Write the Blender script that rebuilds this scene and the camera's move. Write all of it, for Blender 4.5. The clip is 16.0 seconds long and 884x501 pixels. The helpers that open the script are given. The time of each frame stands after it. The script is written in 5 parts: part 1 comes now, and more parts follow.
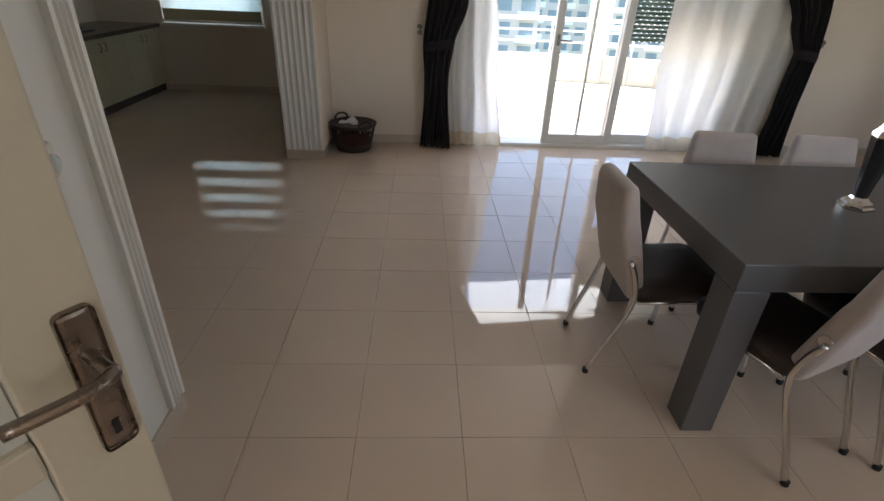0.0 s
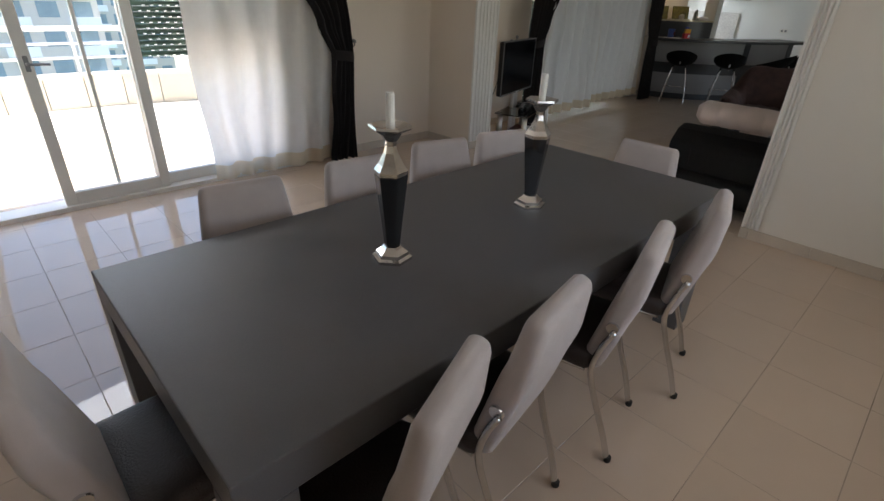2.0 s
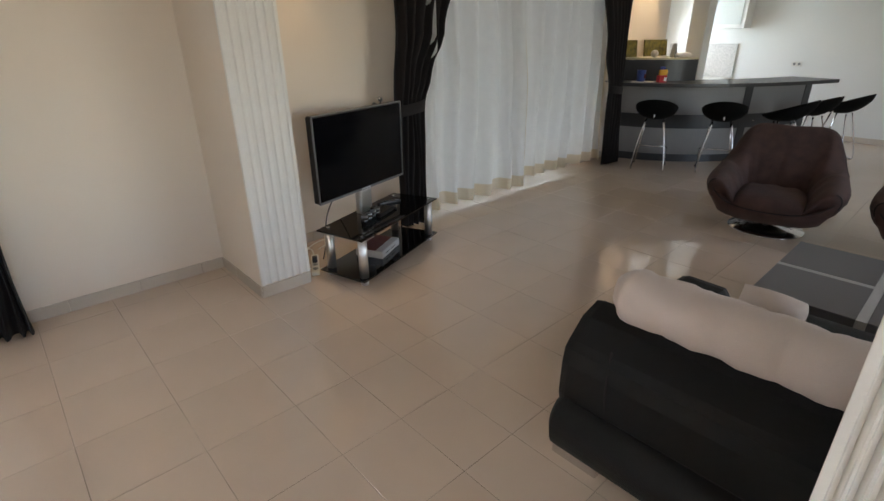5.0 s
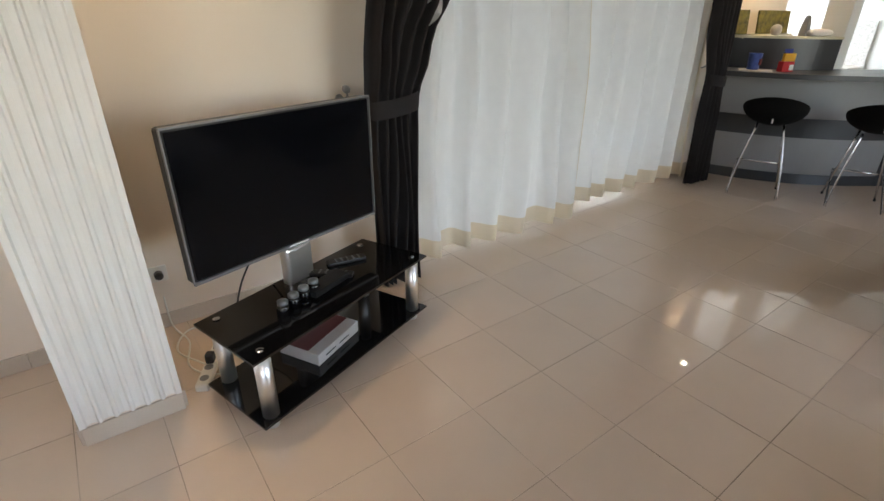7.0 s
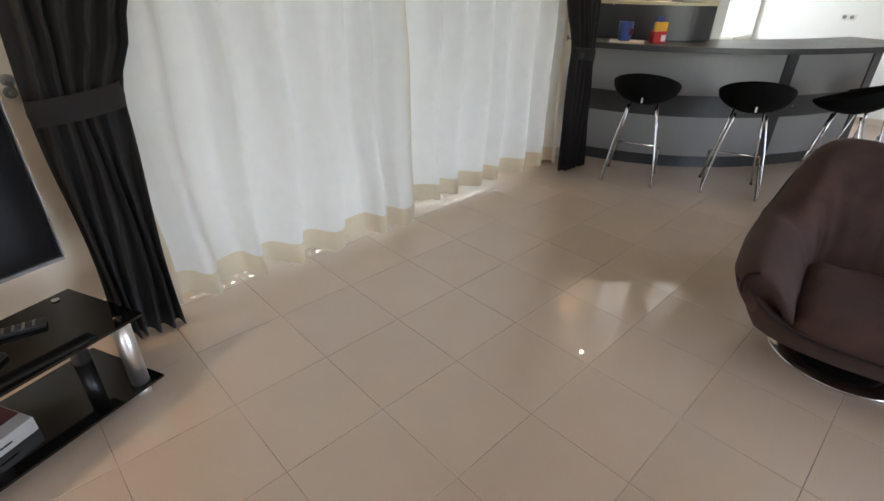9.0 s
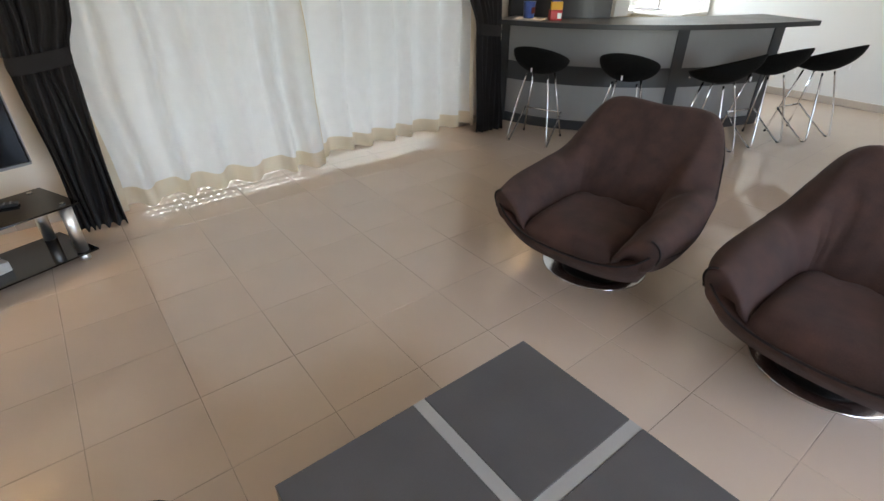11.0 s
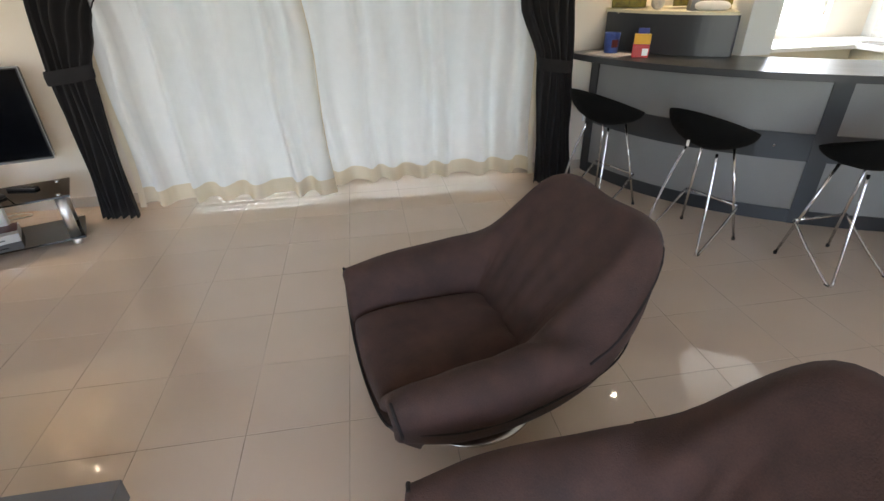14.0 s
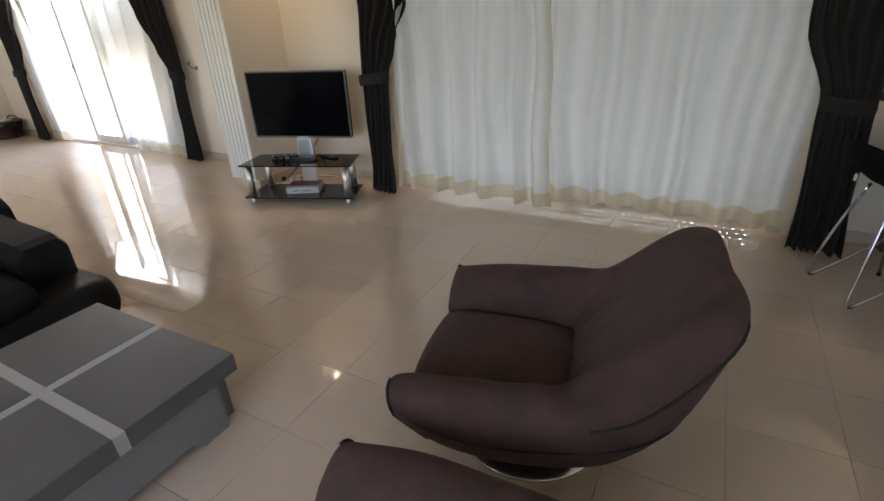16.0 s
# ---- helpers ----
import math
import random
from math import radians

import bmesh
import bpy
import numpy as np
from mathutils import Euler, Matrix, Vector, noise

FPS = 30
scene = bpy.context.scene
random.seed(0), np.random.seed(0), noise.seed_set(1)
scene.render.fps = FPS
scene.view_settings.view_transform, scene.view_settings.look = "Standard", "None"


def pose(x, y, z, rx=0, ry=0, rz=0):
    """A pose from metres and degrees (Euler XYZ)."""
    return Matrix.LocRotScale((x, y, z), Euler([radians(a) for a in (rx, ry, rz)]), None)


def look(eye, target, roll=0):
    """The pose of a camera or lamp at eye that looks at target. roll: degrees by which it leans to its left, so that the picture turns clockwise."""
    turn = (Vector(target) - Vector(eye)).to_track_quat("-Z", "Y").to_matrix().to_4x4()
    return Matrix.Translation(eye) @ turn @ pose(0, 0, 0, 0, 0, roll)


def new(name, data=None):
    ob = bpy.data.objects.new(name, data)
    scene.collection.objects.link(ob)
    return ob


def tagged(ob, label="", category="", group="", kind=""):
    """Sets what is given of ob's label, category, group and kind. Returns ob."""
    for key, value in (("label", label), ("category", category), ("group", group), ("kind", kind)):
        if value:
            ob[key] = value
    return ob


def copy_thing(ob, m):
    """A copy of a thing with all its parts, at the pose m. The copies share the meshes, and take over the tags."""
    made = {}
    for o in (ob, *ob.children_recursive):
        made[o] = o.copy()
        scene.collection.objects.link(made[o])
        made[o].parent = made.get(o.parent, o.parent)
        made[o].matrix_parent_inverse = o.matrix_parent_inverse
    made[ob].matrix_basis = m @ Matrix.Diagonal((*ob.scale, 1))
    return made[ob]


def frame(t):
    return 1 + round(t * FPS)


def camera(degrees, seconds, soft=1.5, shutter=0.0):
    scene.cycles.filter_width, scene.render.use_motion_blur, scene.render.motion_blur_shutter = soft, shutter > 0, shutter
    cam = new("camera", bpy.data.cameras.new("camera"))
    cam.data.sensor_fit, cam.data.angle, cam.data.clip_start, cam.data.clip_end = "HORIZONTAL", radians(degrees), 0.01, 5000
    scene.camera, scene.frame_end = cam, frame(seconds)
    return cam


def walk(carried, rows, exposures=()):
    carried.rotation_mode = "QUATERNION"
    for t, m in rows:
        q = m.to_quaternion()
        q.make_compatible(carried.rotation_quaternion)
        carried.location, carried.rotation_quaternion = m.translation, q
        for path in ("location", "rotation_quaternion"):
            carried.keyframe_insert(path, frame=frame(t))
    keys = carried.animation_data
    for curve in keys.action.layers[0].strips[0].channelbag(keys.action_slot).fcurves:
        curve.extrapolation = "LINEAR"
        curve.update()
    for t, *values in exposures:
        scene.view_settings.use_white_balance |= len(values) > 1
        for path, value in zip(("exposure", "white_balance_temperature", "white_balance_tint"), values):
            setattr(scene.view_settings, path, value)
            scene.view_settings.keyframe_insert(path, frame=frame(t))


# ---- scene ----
cam = camera(83.8, 16.0)
PATH = [
    (0, (0.188, 0.147, 1.519), (0.287, 1.894, 0.55), 2.6),
    (0.5, (0.337, 0.367, 1.547), (0.933, 2.008, 0.572), 3.2),
    (1, (0.525, 0.574, 1.56), (1.422, 2.075, 0.589), 3.0),
    (1.5, (0.73, 0.757, 1.56), (1.809, 2.143, 0.604), 2.9),
    (2, (1.086, 0.808, 1.537), (2.335, 2.071, 0.618), 2.2),
    (2.5, (1.531, 0.887, 1.472), (2.887, 2.076, 0.609), 0.8),
    (3, (2.001, 0.933, 1.477), (3.388, 2.101, 0.632), -0.3),
    (3.5, (2.56, 0.999, 1.513), (3.938, 2.181, 0.675), -0.9),
    (4, (3.136, 1.142, 1.507), (4.468, 2.381, 0.675), -1.2),
    (4.5, (3.663, 1.328, 1.516), (4.957, 2.611, 0.694), -0.9),
    (5, (4.05, 1.629, 1.564), (5.289, 2.983, 0.769), -0.5),
    (7.3, (5.561, 2.769, 1.452), (6.638, 4.205, 0.57), 0.7),
    (7.5, (5.692, 2.799, 1.455), (6.783, 4.217, 0.563), 0.7),
    (8, (5.952, 2.798, 1.447), (7.109, 4.139, 0.518), 1.2),
    (8.5, (6.128, 2.8, 1.441), (7.332, 4.085, 0.493), 1.1),
    (9, (6.405, 2.715, 1.446), (7.623, 3.969, 0.474), 1.1),
    (9.5, (6.613, 2.498, 1.514), (7.821, 3.758, 0.538), 0.7),
    (10, (6.637, 2.074, 1.548), (7.799, 3.357, 0.547), 0.7),
    (10.2, (6.654, 1.865, 1.567), (7.788, 3.153, 0.539), 0.8),
    (12.3, (7.066, 1.168, 1.484), (7.91, 2.682, 0.487), -0.9),
    (12.5, (7.217, 1.198, 1.514), (7.999, 2.744, 0.516), -1.1),
    (13, (7.675, 1.175, 1.518), (8.269, 2.806, 0.525), -1.5),
    (13.5, (8.139, 1.158, 1.489), (8.558, 2.854, 0.515), -1.8),
    (14, (8.561, 1.197, 1.546), (8.824, 2.923, 0.57), -1.4),
    (14.5, (8.867, 1.223, 1.514), (8.964, 2.975, 0.553), -1.3),
    (15, (8.939, 1.275, 1.576), (8.749, 3.02, 0.617), -1.9),
    (15.5, (9.165, 1.312, 1.599), (8.614, 2.972, 0.628), -3.0),
    (16, (9.325, 1.231, 1.527), (8.455, 2.806, 0.654), -2.6),
]
walk(cam, [(t, look(eye, target, roll)) for t, eye, target, roll in PATH], [(0, 1.9), (0.5, 1.76), (1, 1.6), (1.5, 1.58), (2.5, 1.92), (3.5, 2.52), (4, 2.65), (4.5, 2.65), (5, 2.70), (7.5, 3.36), (10, 3.42), (14, 3.5), (15, 3.28), (16, 2.86)])

# ---- light ----
world = bpy.data.worlds.new("world")
scene.world = world
world.use_nodes = True
wn = world.node_tree
sky = wn.nodes.new("ShaderNodeTexSky")
sky.sky_type = "NISHITA"
sky.sun_disc = False
SUN_EL, SUN_AZ = radians(60), radians(93)
sky.sun_elevation, sky.sun_rotation = SUN_EL, SUN_AZ
wn.links.new(sky.outputs[0], wn.nodes["Background"].inputs[0])
wn.nodes["Background"].inputs[1].default_value = 0.15


def lamp(name, kind, energy, colour, m, **sizes):
    data = bpy.data.lights.new(name, kind)
    data.energy, data.color = energy, colour
    for key, value in sizes.items():
        if key == "size":
            data.size = value
        if key == "size_y":
            data.shape, data.size_y = "RECTANGLE", value
        if key == "angle":
            data.angle = value
        if key == "spot":
            data.spot_size, data.spot_blend, data.shadow_soft_size = value, 0.6, 0.02
    ob = new(name, data)
    ob.matrix_world = m
    return ob


sun_way = Vector((math.sin(SUN_AZ) * math.cos(SUN_EL), math.cos(SUN_AZ) * math.cos(SUN_EL), math.sin(SUN_EL)))
lamp("sun", "SUN", 5.0, (1.0, 0.95, 0.88), look(sun_way * 50, (0, 0, 0)), angle=radians(0.5))
lamp("living_daylight", "AREA", 0.8, (0.95, 0.96, 1.0), look((8.36, 5.30, 1.2), (8.36, 0, 1.0)), size=3.0, size_y=2.1)
# Two fill lamps added in unseen south openings; no windows are known there.
lamp("south_daylight", "AREA", 4.6, (1.0, 0.92, 0.82), look((8.6, -1.28, 1.5), (8.6, 3.0, 0.9)), size=3.2, size_y=1.7)
lamp("dining_south_daylight", "AREA", 3.4, (1.0, 0.96, 0.91), look((2.9, -0.1, 1.55), (2.9, 3.0, 0.9)), size=2.2, size_y=1.3)
lamp("dining_daylight", "AREA", 5.5, (0.95, 0.97, 1.0), look((2.03, 5.30, 2.02), (2.4, 1.5, 0.3)), size=2.4, size_y=0.52)
# Fill lamp added at the unseen hall's blank end, to brighten the entrance side.
lamp("hall_daylight", "AREA", 3.5, (1.0, 0.95, 0.88), look((0.05, -1.95, 1.4), (0.05, 3.0, 1.0)), size=1.3, size_y=1.7)
lamp("kitchen_daylight", "AREA", 1.2, (0.9, 0.95, 1.0), look((-2.6, 7.5, 1.5), (-2.6, 0, 1.0)), size=1.0, size_y=1.1)
lamp("bar_daylight", "AREA", 6.5, (0.90, 0.95, 1.0), look((12.87, 6.2, 1.6), (12.68, 3.0, 0.7)), size=1.4, size_y=1.2)
WARM = (1.0, 0.72, 0.42)
lamp("niche_spot", "SPOT", 5, WARM, look((5.62, 4.98, 2.66), (5.66, 5.02, 0)), spot=radians(68))
lamp("bar_spot", "SPOT", 9, WARM, look((11.08, 4.95, 2.66), (11.08, 5.0, 0)), spot=radians(72))

# ---- materials ----


def material(name, colour, rough=0.5, metal=0.0, vary=0.08, scale=6.0, grain=60.0, bump=0.02, second=None, spec=0.5, sheen=0.0, coat=0.0, per_object=0.0, spread=(0.35, 1.0)):
    """Base colour with broad and fine variation, and fine relief."""
    m = bpy.data.materials.new(name)
    m.use_nodes = True
    t = m.node_tree
    b = t.nodes["Principled BSDF"]
    co = t.nodes.new("ShaderNodeTexCoord")
    n1 = t.nodes.new("ShaderNodeTexNoise")
    n1.inputs["Scale"].default_value, n1.inputs["Detail"].default_value = scale, 4
    n2 = t.nodes.new("ShaderNodeTexNoise")
    n2.inputs["Scale"].default_value, n2.inputs["Detail"].default_value = grain, 3
    t.links.new(co.outputs["Object"], n1.inputs["Vector"])
    t.links.new(co.outputs["Object"], n2.inputs["Vector"])
    add = t.nodes.new("ShaderNodeMath")
    add.operation = "MULTIPLY_ADD"
    add.inputs[1].default_value = 0.35
    t.links.new(n2.outputs[0], add.inputs[0])
    t.links.new(n1.outputs[0], add.inputs[2])
    ramp = t.nodes.new("ShaderNodeMapRange")
    ramp.inputs[1].default_value, ramp.inputs[2].default_value = spread
    t.links.new(add.outputs[0], ramp.inputs[0])
    mix = t.nodes.new("ShaderNodeMix")
    mix.data_type = "RGBA"
    dark = second or tuple(c * (1 - vary) for c in colour)
    lite = colour if second else tuple(min(1, c * (1 + vary)) for c in colour)
    mix.inputs[6].default_value, mix.inputs[7].default_value = (*dark, 1), (*lite, 1)
    t.links.new(ramp.outputs[0], mix.inputs[0])
    out = mix.outputs[2]
    if per_object:
        info = t.nodes.new("ShaderNodeObjectInfo")
        rng = t.nodes.new("ShaderNodeMapRange")
        rng.inputs[3].default_value, rng.inputs[4].default_value = 1 - per_object, 1 + per_object
        t.links.new(info.outputs["Random"], rng.inputs[0])
        hsv = t.nodes.new("ShaderNodeHueSaturation")
        t.links.new(rng.outputs[0], hsv.inputs["Value"])
        t.links.new(out, hsv.inputs["Color"])
        out = hsv.outputs[0]
    t.links.new(out, b.inputs["Base Color"])
    r = t.nodes.new("ShaderNodeMapRange")
    r.inputs[3].default_value, r.inputs[4].default_value = max(0.0, rough * 0.8), min(1.0, rough * 1.2)
    t.links.new(n1.outputs[0], r.inputs[0])
    t.links.new(r.outputs[0], b.inputs["Roughness"])
    b.inputs["Metallic"].default_value = metal
    b.inputs["Specular IOR Level"].default_value = spec
    b.inputs["Sheen Weight"].default_value = sheen
    b.inputs["Coat Weight"].default_value = coat
    if bump:
        bp = t.nodes.new("ShaderNodeBump")
        bp.inputs["Strength"].default_value = 0.4
        bp.inputs["Distance"].default_value = bump * 0.1
        t.links.new(n2.outputs[0], bp.inputs["Height"])
        t.links.new(bp.outputs[0], b.inputs["Normal"])
    return m


def cloth_material(name, colour, see=0.6):
    """Thin cloth that lets daylight through, with a fine weave."""
    m = bpy.data.materials.new(name)
    m.use_nodes = True
    t = m.node_tree
    t.nodes.remove(t.nodes["Principled BSDF"])
    dif, tra, mix = t.nodes.new("ShaderNodeBsdfDiffuse"), t.nodes.new("ShaderNodeBsdfTranslucent"), t.nodes.new("ShaderNodeMixShader")
    co = t.nodes.new("ShaderNodeTexCoord")
    wav = t.nodes.new("ShaderNodeTexNoise")
    wav.inputs["Scale"].default_value = 14
    t.links.new(co.outputs["Object"], wav.inputs["Vector"])
    cm = t.nodes.new("ShaderNodeMix")
    cm.data_type = "RGBA"
    cm.inputs[6].default_value, cm.inputs[7].default_value = (*(c * 0.93 for c in colour), 1), (*colour, 1)
    t.links.new(wav.outputs[0], cm.inputs[0])
    t.links.new(cm.outputs[2], dif.inputs[0])
    t.links.new(cm.outputs[2], tra.inputs[0])
    mix.inputs[0].default_value = see
    t.links.new(dif.outputs[0], mix.inputs[1])
    t.links.new(tra.outputs[0], mix.inputs[2])
    t.links.new(mix.outputs[0], t.nodes["Material Output"].inputs[0])
    return m


def glass_material(name, tint=(1, 1, 1)):
    m = bpy.data.materials.new(name)
    m.use_nodes = True
    b = m.node_tree.nodes["Principled BSDF"]
    b.inputs["Base Color"].default_value = (*tint, 1)
    b.inputs["Roughness"].default_value = 0.0
    b.inputs["Transmission Weight"].default_value = 1.0
    b.inputs["IOR"].default_value = 1.05
    return m


def glow_material(name, colour, power):
    m = bpy.data.materials.new(name)
    m.use_nodes = True
    b = m.node_tree.nodes["Principled BSDF"]
    b.inputs["Emission Color"].default_value = (*colour, 1)
    b.inputs["Emission Strength"].default_value = power
    return m


# Emission on the shutter's slot blocks stands in for daylight from outside.
SLOT_GLOW = glow_material("slot_daylight_glow", (0.95, 0.98, 1.0), 0.5)
OPEN_SLOT_GLOW = glow_material("open_slot_sunlight_glow", (0.95, 0.98, 1.0), 1.8)
TILE = material("polished_tile", (0.648, 0.523, 0.416), 0.035, vary=0.05, scale=2.2, grain=240, bump=0.0, per_object=0.02, spec=0.8)
GROUT = material("grout", (0.58, 0.48, 0.39), 0.8, scale=2.1, grain=14, second=(0.10, 0.075, 0.055), spread=(0.42, 0.88))
WALL = material("cream_wall_paint", (0.775, 0.682, 0.58), 0.75, vary=0.025, scale=0.9, grain=180, bump=0.01)
WALL_GREY = material("white_wall_paint", (0.76, 0.76, 0.73), 0.7, vary=0.025, scale=0.9, grain=180, bump=0.01)
WALL_PALE = material("off_white_wall_paint", (0.755, 0.715, 0.645), 0.72, vary=0.025, scale=0.9, grain=180, bump=0.01)
TRIM = material("white_plaster_moulding", (0.80, 0.78, 0.74), 0.5, vary=0.04, scale=3, grain=150, bump=0.01)
SKIRT = material("stone_skirting_tile", (0.57, 0.495, 0.41), 0.25, vary=0.08, scale=3, grain=120, per_object=0.05)
CEIL = material("ceiling_paint", (0.82, 0.80, 0.76), 0.8, vary=0.02)
TABLE = material("grey_table_veneer", (0.108, 0.106, 0.111), 0.36, vary=0.12, scale=5, grain=190, bump=0.01)
CHARCOAL = material("dark_curtain_cloth", (0.021, 0.0185, 0.019), 0.9, spec=0.2, vary=0.2, scale=12, grain=420, bump=0.03, sheen=0.05)
SHEER = cloth_material("white_sheer_cloth", (0.91, 0.915, 0.91), 0.60)
HEM = cloth_material("cream_hem_cloth", (0.80, 0.71, 0.56), 0.40)
PLUSH = material("beige_plush", (0.50, 0.43, 0.40), 0.95, vary=0.10, scale=9, grain=500, bump=0.05, sheen=0.4)
LEATHER = material("dark_brown_leather", (0.030, 0.020, 0.018), 0.42, vary=0.25, scale=7, grain=160, bump=0.06)
CHROME = material("chrome", (0.66, 0.66, 0.67), 0.16, metal=1.0, vary=0.05, bump=0.0)
RUBBER = material("black_rubber", (0.012, 0.012, 0.012), 0.7)
STEEL = material("brushed_steel", (0.80, 0.80, 0.79), 0.36, metal=1.0, vary=0.04, bump=0.0)
SILVER = material("silver_leaf", (0.75, 0.73, 0.70), 0.12, metal=1.0, vary=0.08, scale=20, bump=0.01)
SMOKED = material("smoked_mirror", (0.10, 0.10, 0.105), 0.06, metal=0.85, vary=0.1, bump=0.0)
WAX = material("white_wax", (0.82, 0.80, 0.74), 0.45, vary=0.04, scale=20, bump=0.01)
BLACK_GLASS = material("black_glass", (0.006, 0.006, 0.007), 0.05, vary=0.2, bump=0.0, spec=0.6)
BLACK_PLASTIC = material("black_plastic", (0.012, 0.012, 0.013), 0.35, vary=0.2, bump=0.01)
SCREEN = material("tv_screen", (0.003, 0.0035, 0.005), 0.12, vary=0.1, bump=0.0, spec=0.2)
GREY_PLASTIC = material("grey_plastic", (0.24, 0.245, 0.25), 0.3, metal=0.4, vary=0.05)
SUEDE = material("brown_suede", (0.082, 0.041, 0.034), 0.95, scale=9, grain=220, bump=0.04, second=(0.036, 0.0175, 0.0145), sheen=0.03, spread=(0.46, 0.92))
PIPING = material("dark_piping", (0.012, 0.008, 0.008), 0.8)
SOFA_BLACK = material("black_sofa_fabric", (0.0045, 0.0045, 0.005), 0.6, spec=0.3, vary=0.2, scale=7, grain=350, bump=0.04)
BOLSTER = material("pale_pink_bolster", (0.56, 0.48, 0.44), 0.9, vary=0.08, scale=6, grain=300, bump=0.05, sheen=0.2)
BAR_DARK = material("anthracite_laminate", (0.034, 0.036, 0.040), 0.35, vary=0.10, scale=4, grain=90, bump=0.01)
BAR_GREY = material("grey_laminate", (0.265, 0.26, 0.255), 0.45, vary=0.05, scale=4, grain=90, bump=0.01)
STOOL_BLACK = material("black_stool_fabric", (0.004, 0.004, 0.004), 0.9, spec=0.15, vary=0.2, scale=20, grain=400, bump=0.03)
CABINET = material("cream_cabinet", (0.58, 0.53, 0.38), 0.4, vary=0.05, scale=3)
GRANITE = material("dark_granite", (0.10, 0.085, 0.075), 0.25, vary=0.5, scale=60, grain=300, bump=0.0)
UPVC = material("white_upvc", (0.80, 0.80, 0.77), 0.35, vary=0.03, bump=0.0)
DOOR_CREAM = material("cream_door_paint", (0.62, 0.59, 0.50), 0.4, vary=0.04, scale=3)
BRONZE = material("brushed_bronze", (0.30, 0.26, 0.235), 0.28, metal=1.0, vary=0.12, scale=30)
PANE = glass_material("window_glass")
FROST = material("frosted_glass", (0.62, 0.66, 0.64), 0.5, vary=0.04, scale=5)
SHUTTER = material("green_shutter", (0.10, 0.17, 0.13), 0.5, vary=0.1)
BALCONY = material("balcony_paving", (0.72, 0.69, 0.63), 0.6, vary=0.06, scale=1.5, grain=60)
PARAPET = material("balcony_stone", (0.60, 0.54, 0.44), 0.7, vary=0.07, scale=2, per_object=0.05)
RAIL_WHITE = material("white_rail_paint", (0.82, 0.82, 0.82), 0.4, vary=0.02)
WICKER = material("dark_basket_plastic", (0.030, 0.016, 0.014), 0.5, vary=0.2)
LAUNDRY = material("white_laundry", (0.72, 0.70, 0.69), 0.9, vary=0.08, scale=12)
RED_CLOTH = material("dark_red_cloth", (0.10, 0.015, 0.014), 0.9, vary=0.2)

# ---- mesh helpers ----


def part(name, bm, mat, parent=None, label="", smooth=False):
    me = bpy.data.meshes.new(name)
    bmesh.ops.recalc_face_normals(bm, faces=bm.faces)
    bm.to_mesh(me)
    bm.free()
    me.materials.append(mat)
    if smooth:
        for p in me.polygons:
            p.use_smooth = True
    ob = new(name, me)
    ob.parent = parent
    if label:
        tagged(ob, label)
    return ob


def thing(name, m, label, category, group="", kind=""):
    ob = new(name)
    ob.matrix_basis = m
    ob.empty_display_size = 0.1
    return tagged(ob, label, category, group, kind)


def box(bm, x0, x1, y0, y1, z0, z1, bevel=0.0, segments=2):
    vs = [bm.verts.new((x, y, z)) for x in (x0, x1) for y in (y0, y1) for z in (z0, z1)]
    fs = [bm.faces.new([vs[i] for i in f]) for f in ((0, 1, 3, 2), (4, 6, 7, 5), (0, 4, 5, 1), (2, 3, 7, 6), (0, 2, 6, 4), (1, 5, 7, 3))]
    if bevel:
        es = list({e for f in fs for e in f.edges})
        bmesh.ops.bevel(bm, geom=es, offset=bevel, segments=segments, affect="EDGES", profile=0.5)
    return bm


def boxed(x0, x1, y0, y1, z0, z1, bevel=0.0, segments=2):
    return box(bmesh.new(), x0, x1, y0, y1, z0, z1, bevel, segments)


def smooth_line(pts, steps=6):
    """Catmull-Rom line through points."""
    p = [Vector(q) for q in pts]
    p = [p[0] * 2 - p[1], *p, p[-1] * 2 - p[-2]]
    out = []
    for a, b, c, d in zip(p, p[1:], p[2:], p[3:]):
        for k in range(steps):
            t = k / steps
            out.append(0.5 * (2 * b + (c - a) * t + (2 * a - 5 * b + 4 * c - d) * t * t + (3 * b - a - 3 * c + d) * t ** 3))
    return out + [p[-2]]


def tube(bm, pts, r, n=8, closed=False):
    pts = [Vector(p) for p in pts]
    rings, side = [], None
    for i, p in enumerate(pts):
        if closed:
            way = pts[(i + 1) % len(pts)] - pts[i - 1]
        else:
            way = pts[min(i + 1, len(pts) - 1)] - pts[max(i - 1, 0)]
        way.normalize()
        if side is None:
            side = way.orthogonal().normalized()
        side = (side - way * side.dot(way)).normalized()
        up = way.cross(side)
        rr = r[i] if isinstance(r, (list, tuple)) else r
        rings.append([bm.verts.new(p + rr * (math.cos(a) * side + math.sin(a) * up)) for a in (2 * math.pi * k / n for k in range(n))])
    pairs = list(zip(rings, rings[1:]))
    if closed:
        pairs.append((rings[-1], rings[0]))
    for a, b in pairs:
        for k in range(n):
            bm.faces.new((a[k], a[(k + 1) % n], b[(k + 1) % n], b[k]))
    if not closed:
        bm.faces.new(rings[0][::-1])
        bm.faces.new(rings[-1])
    return bm


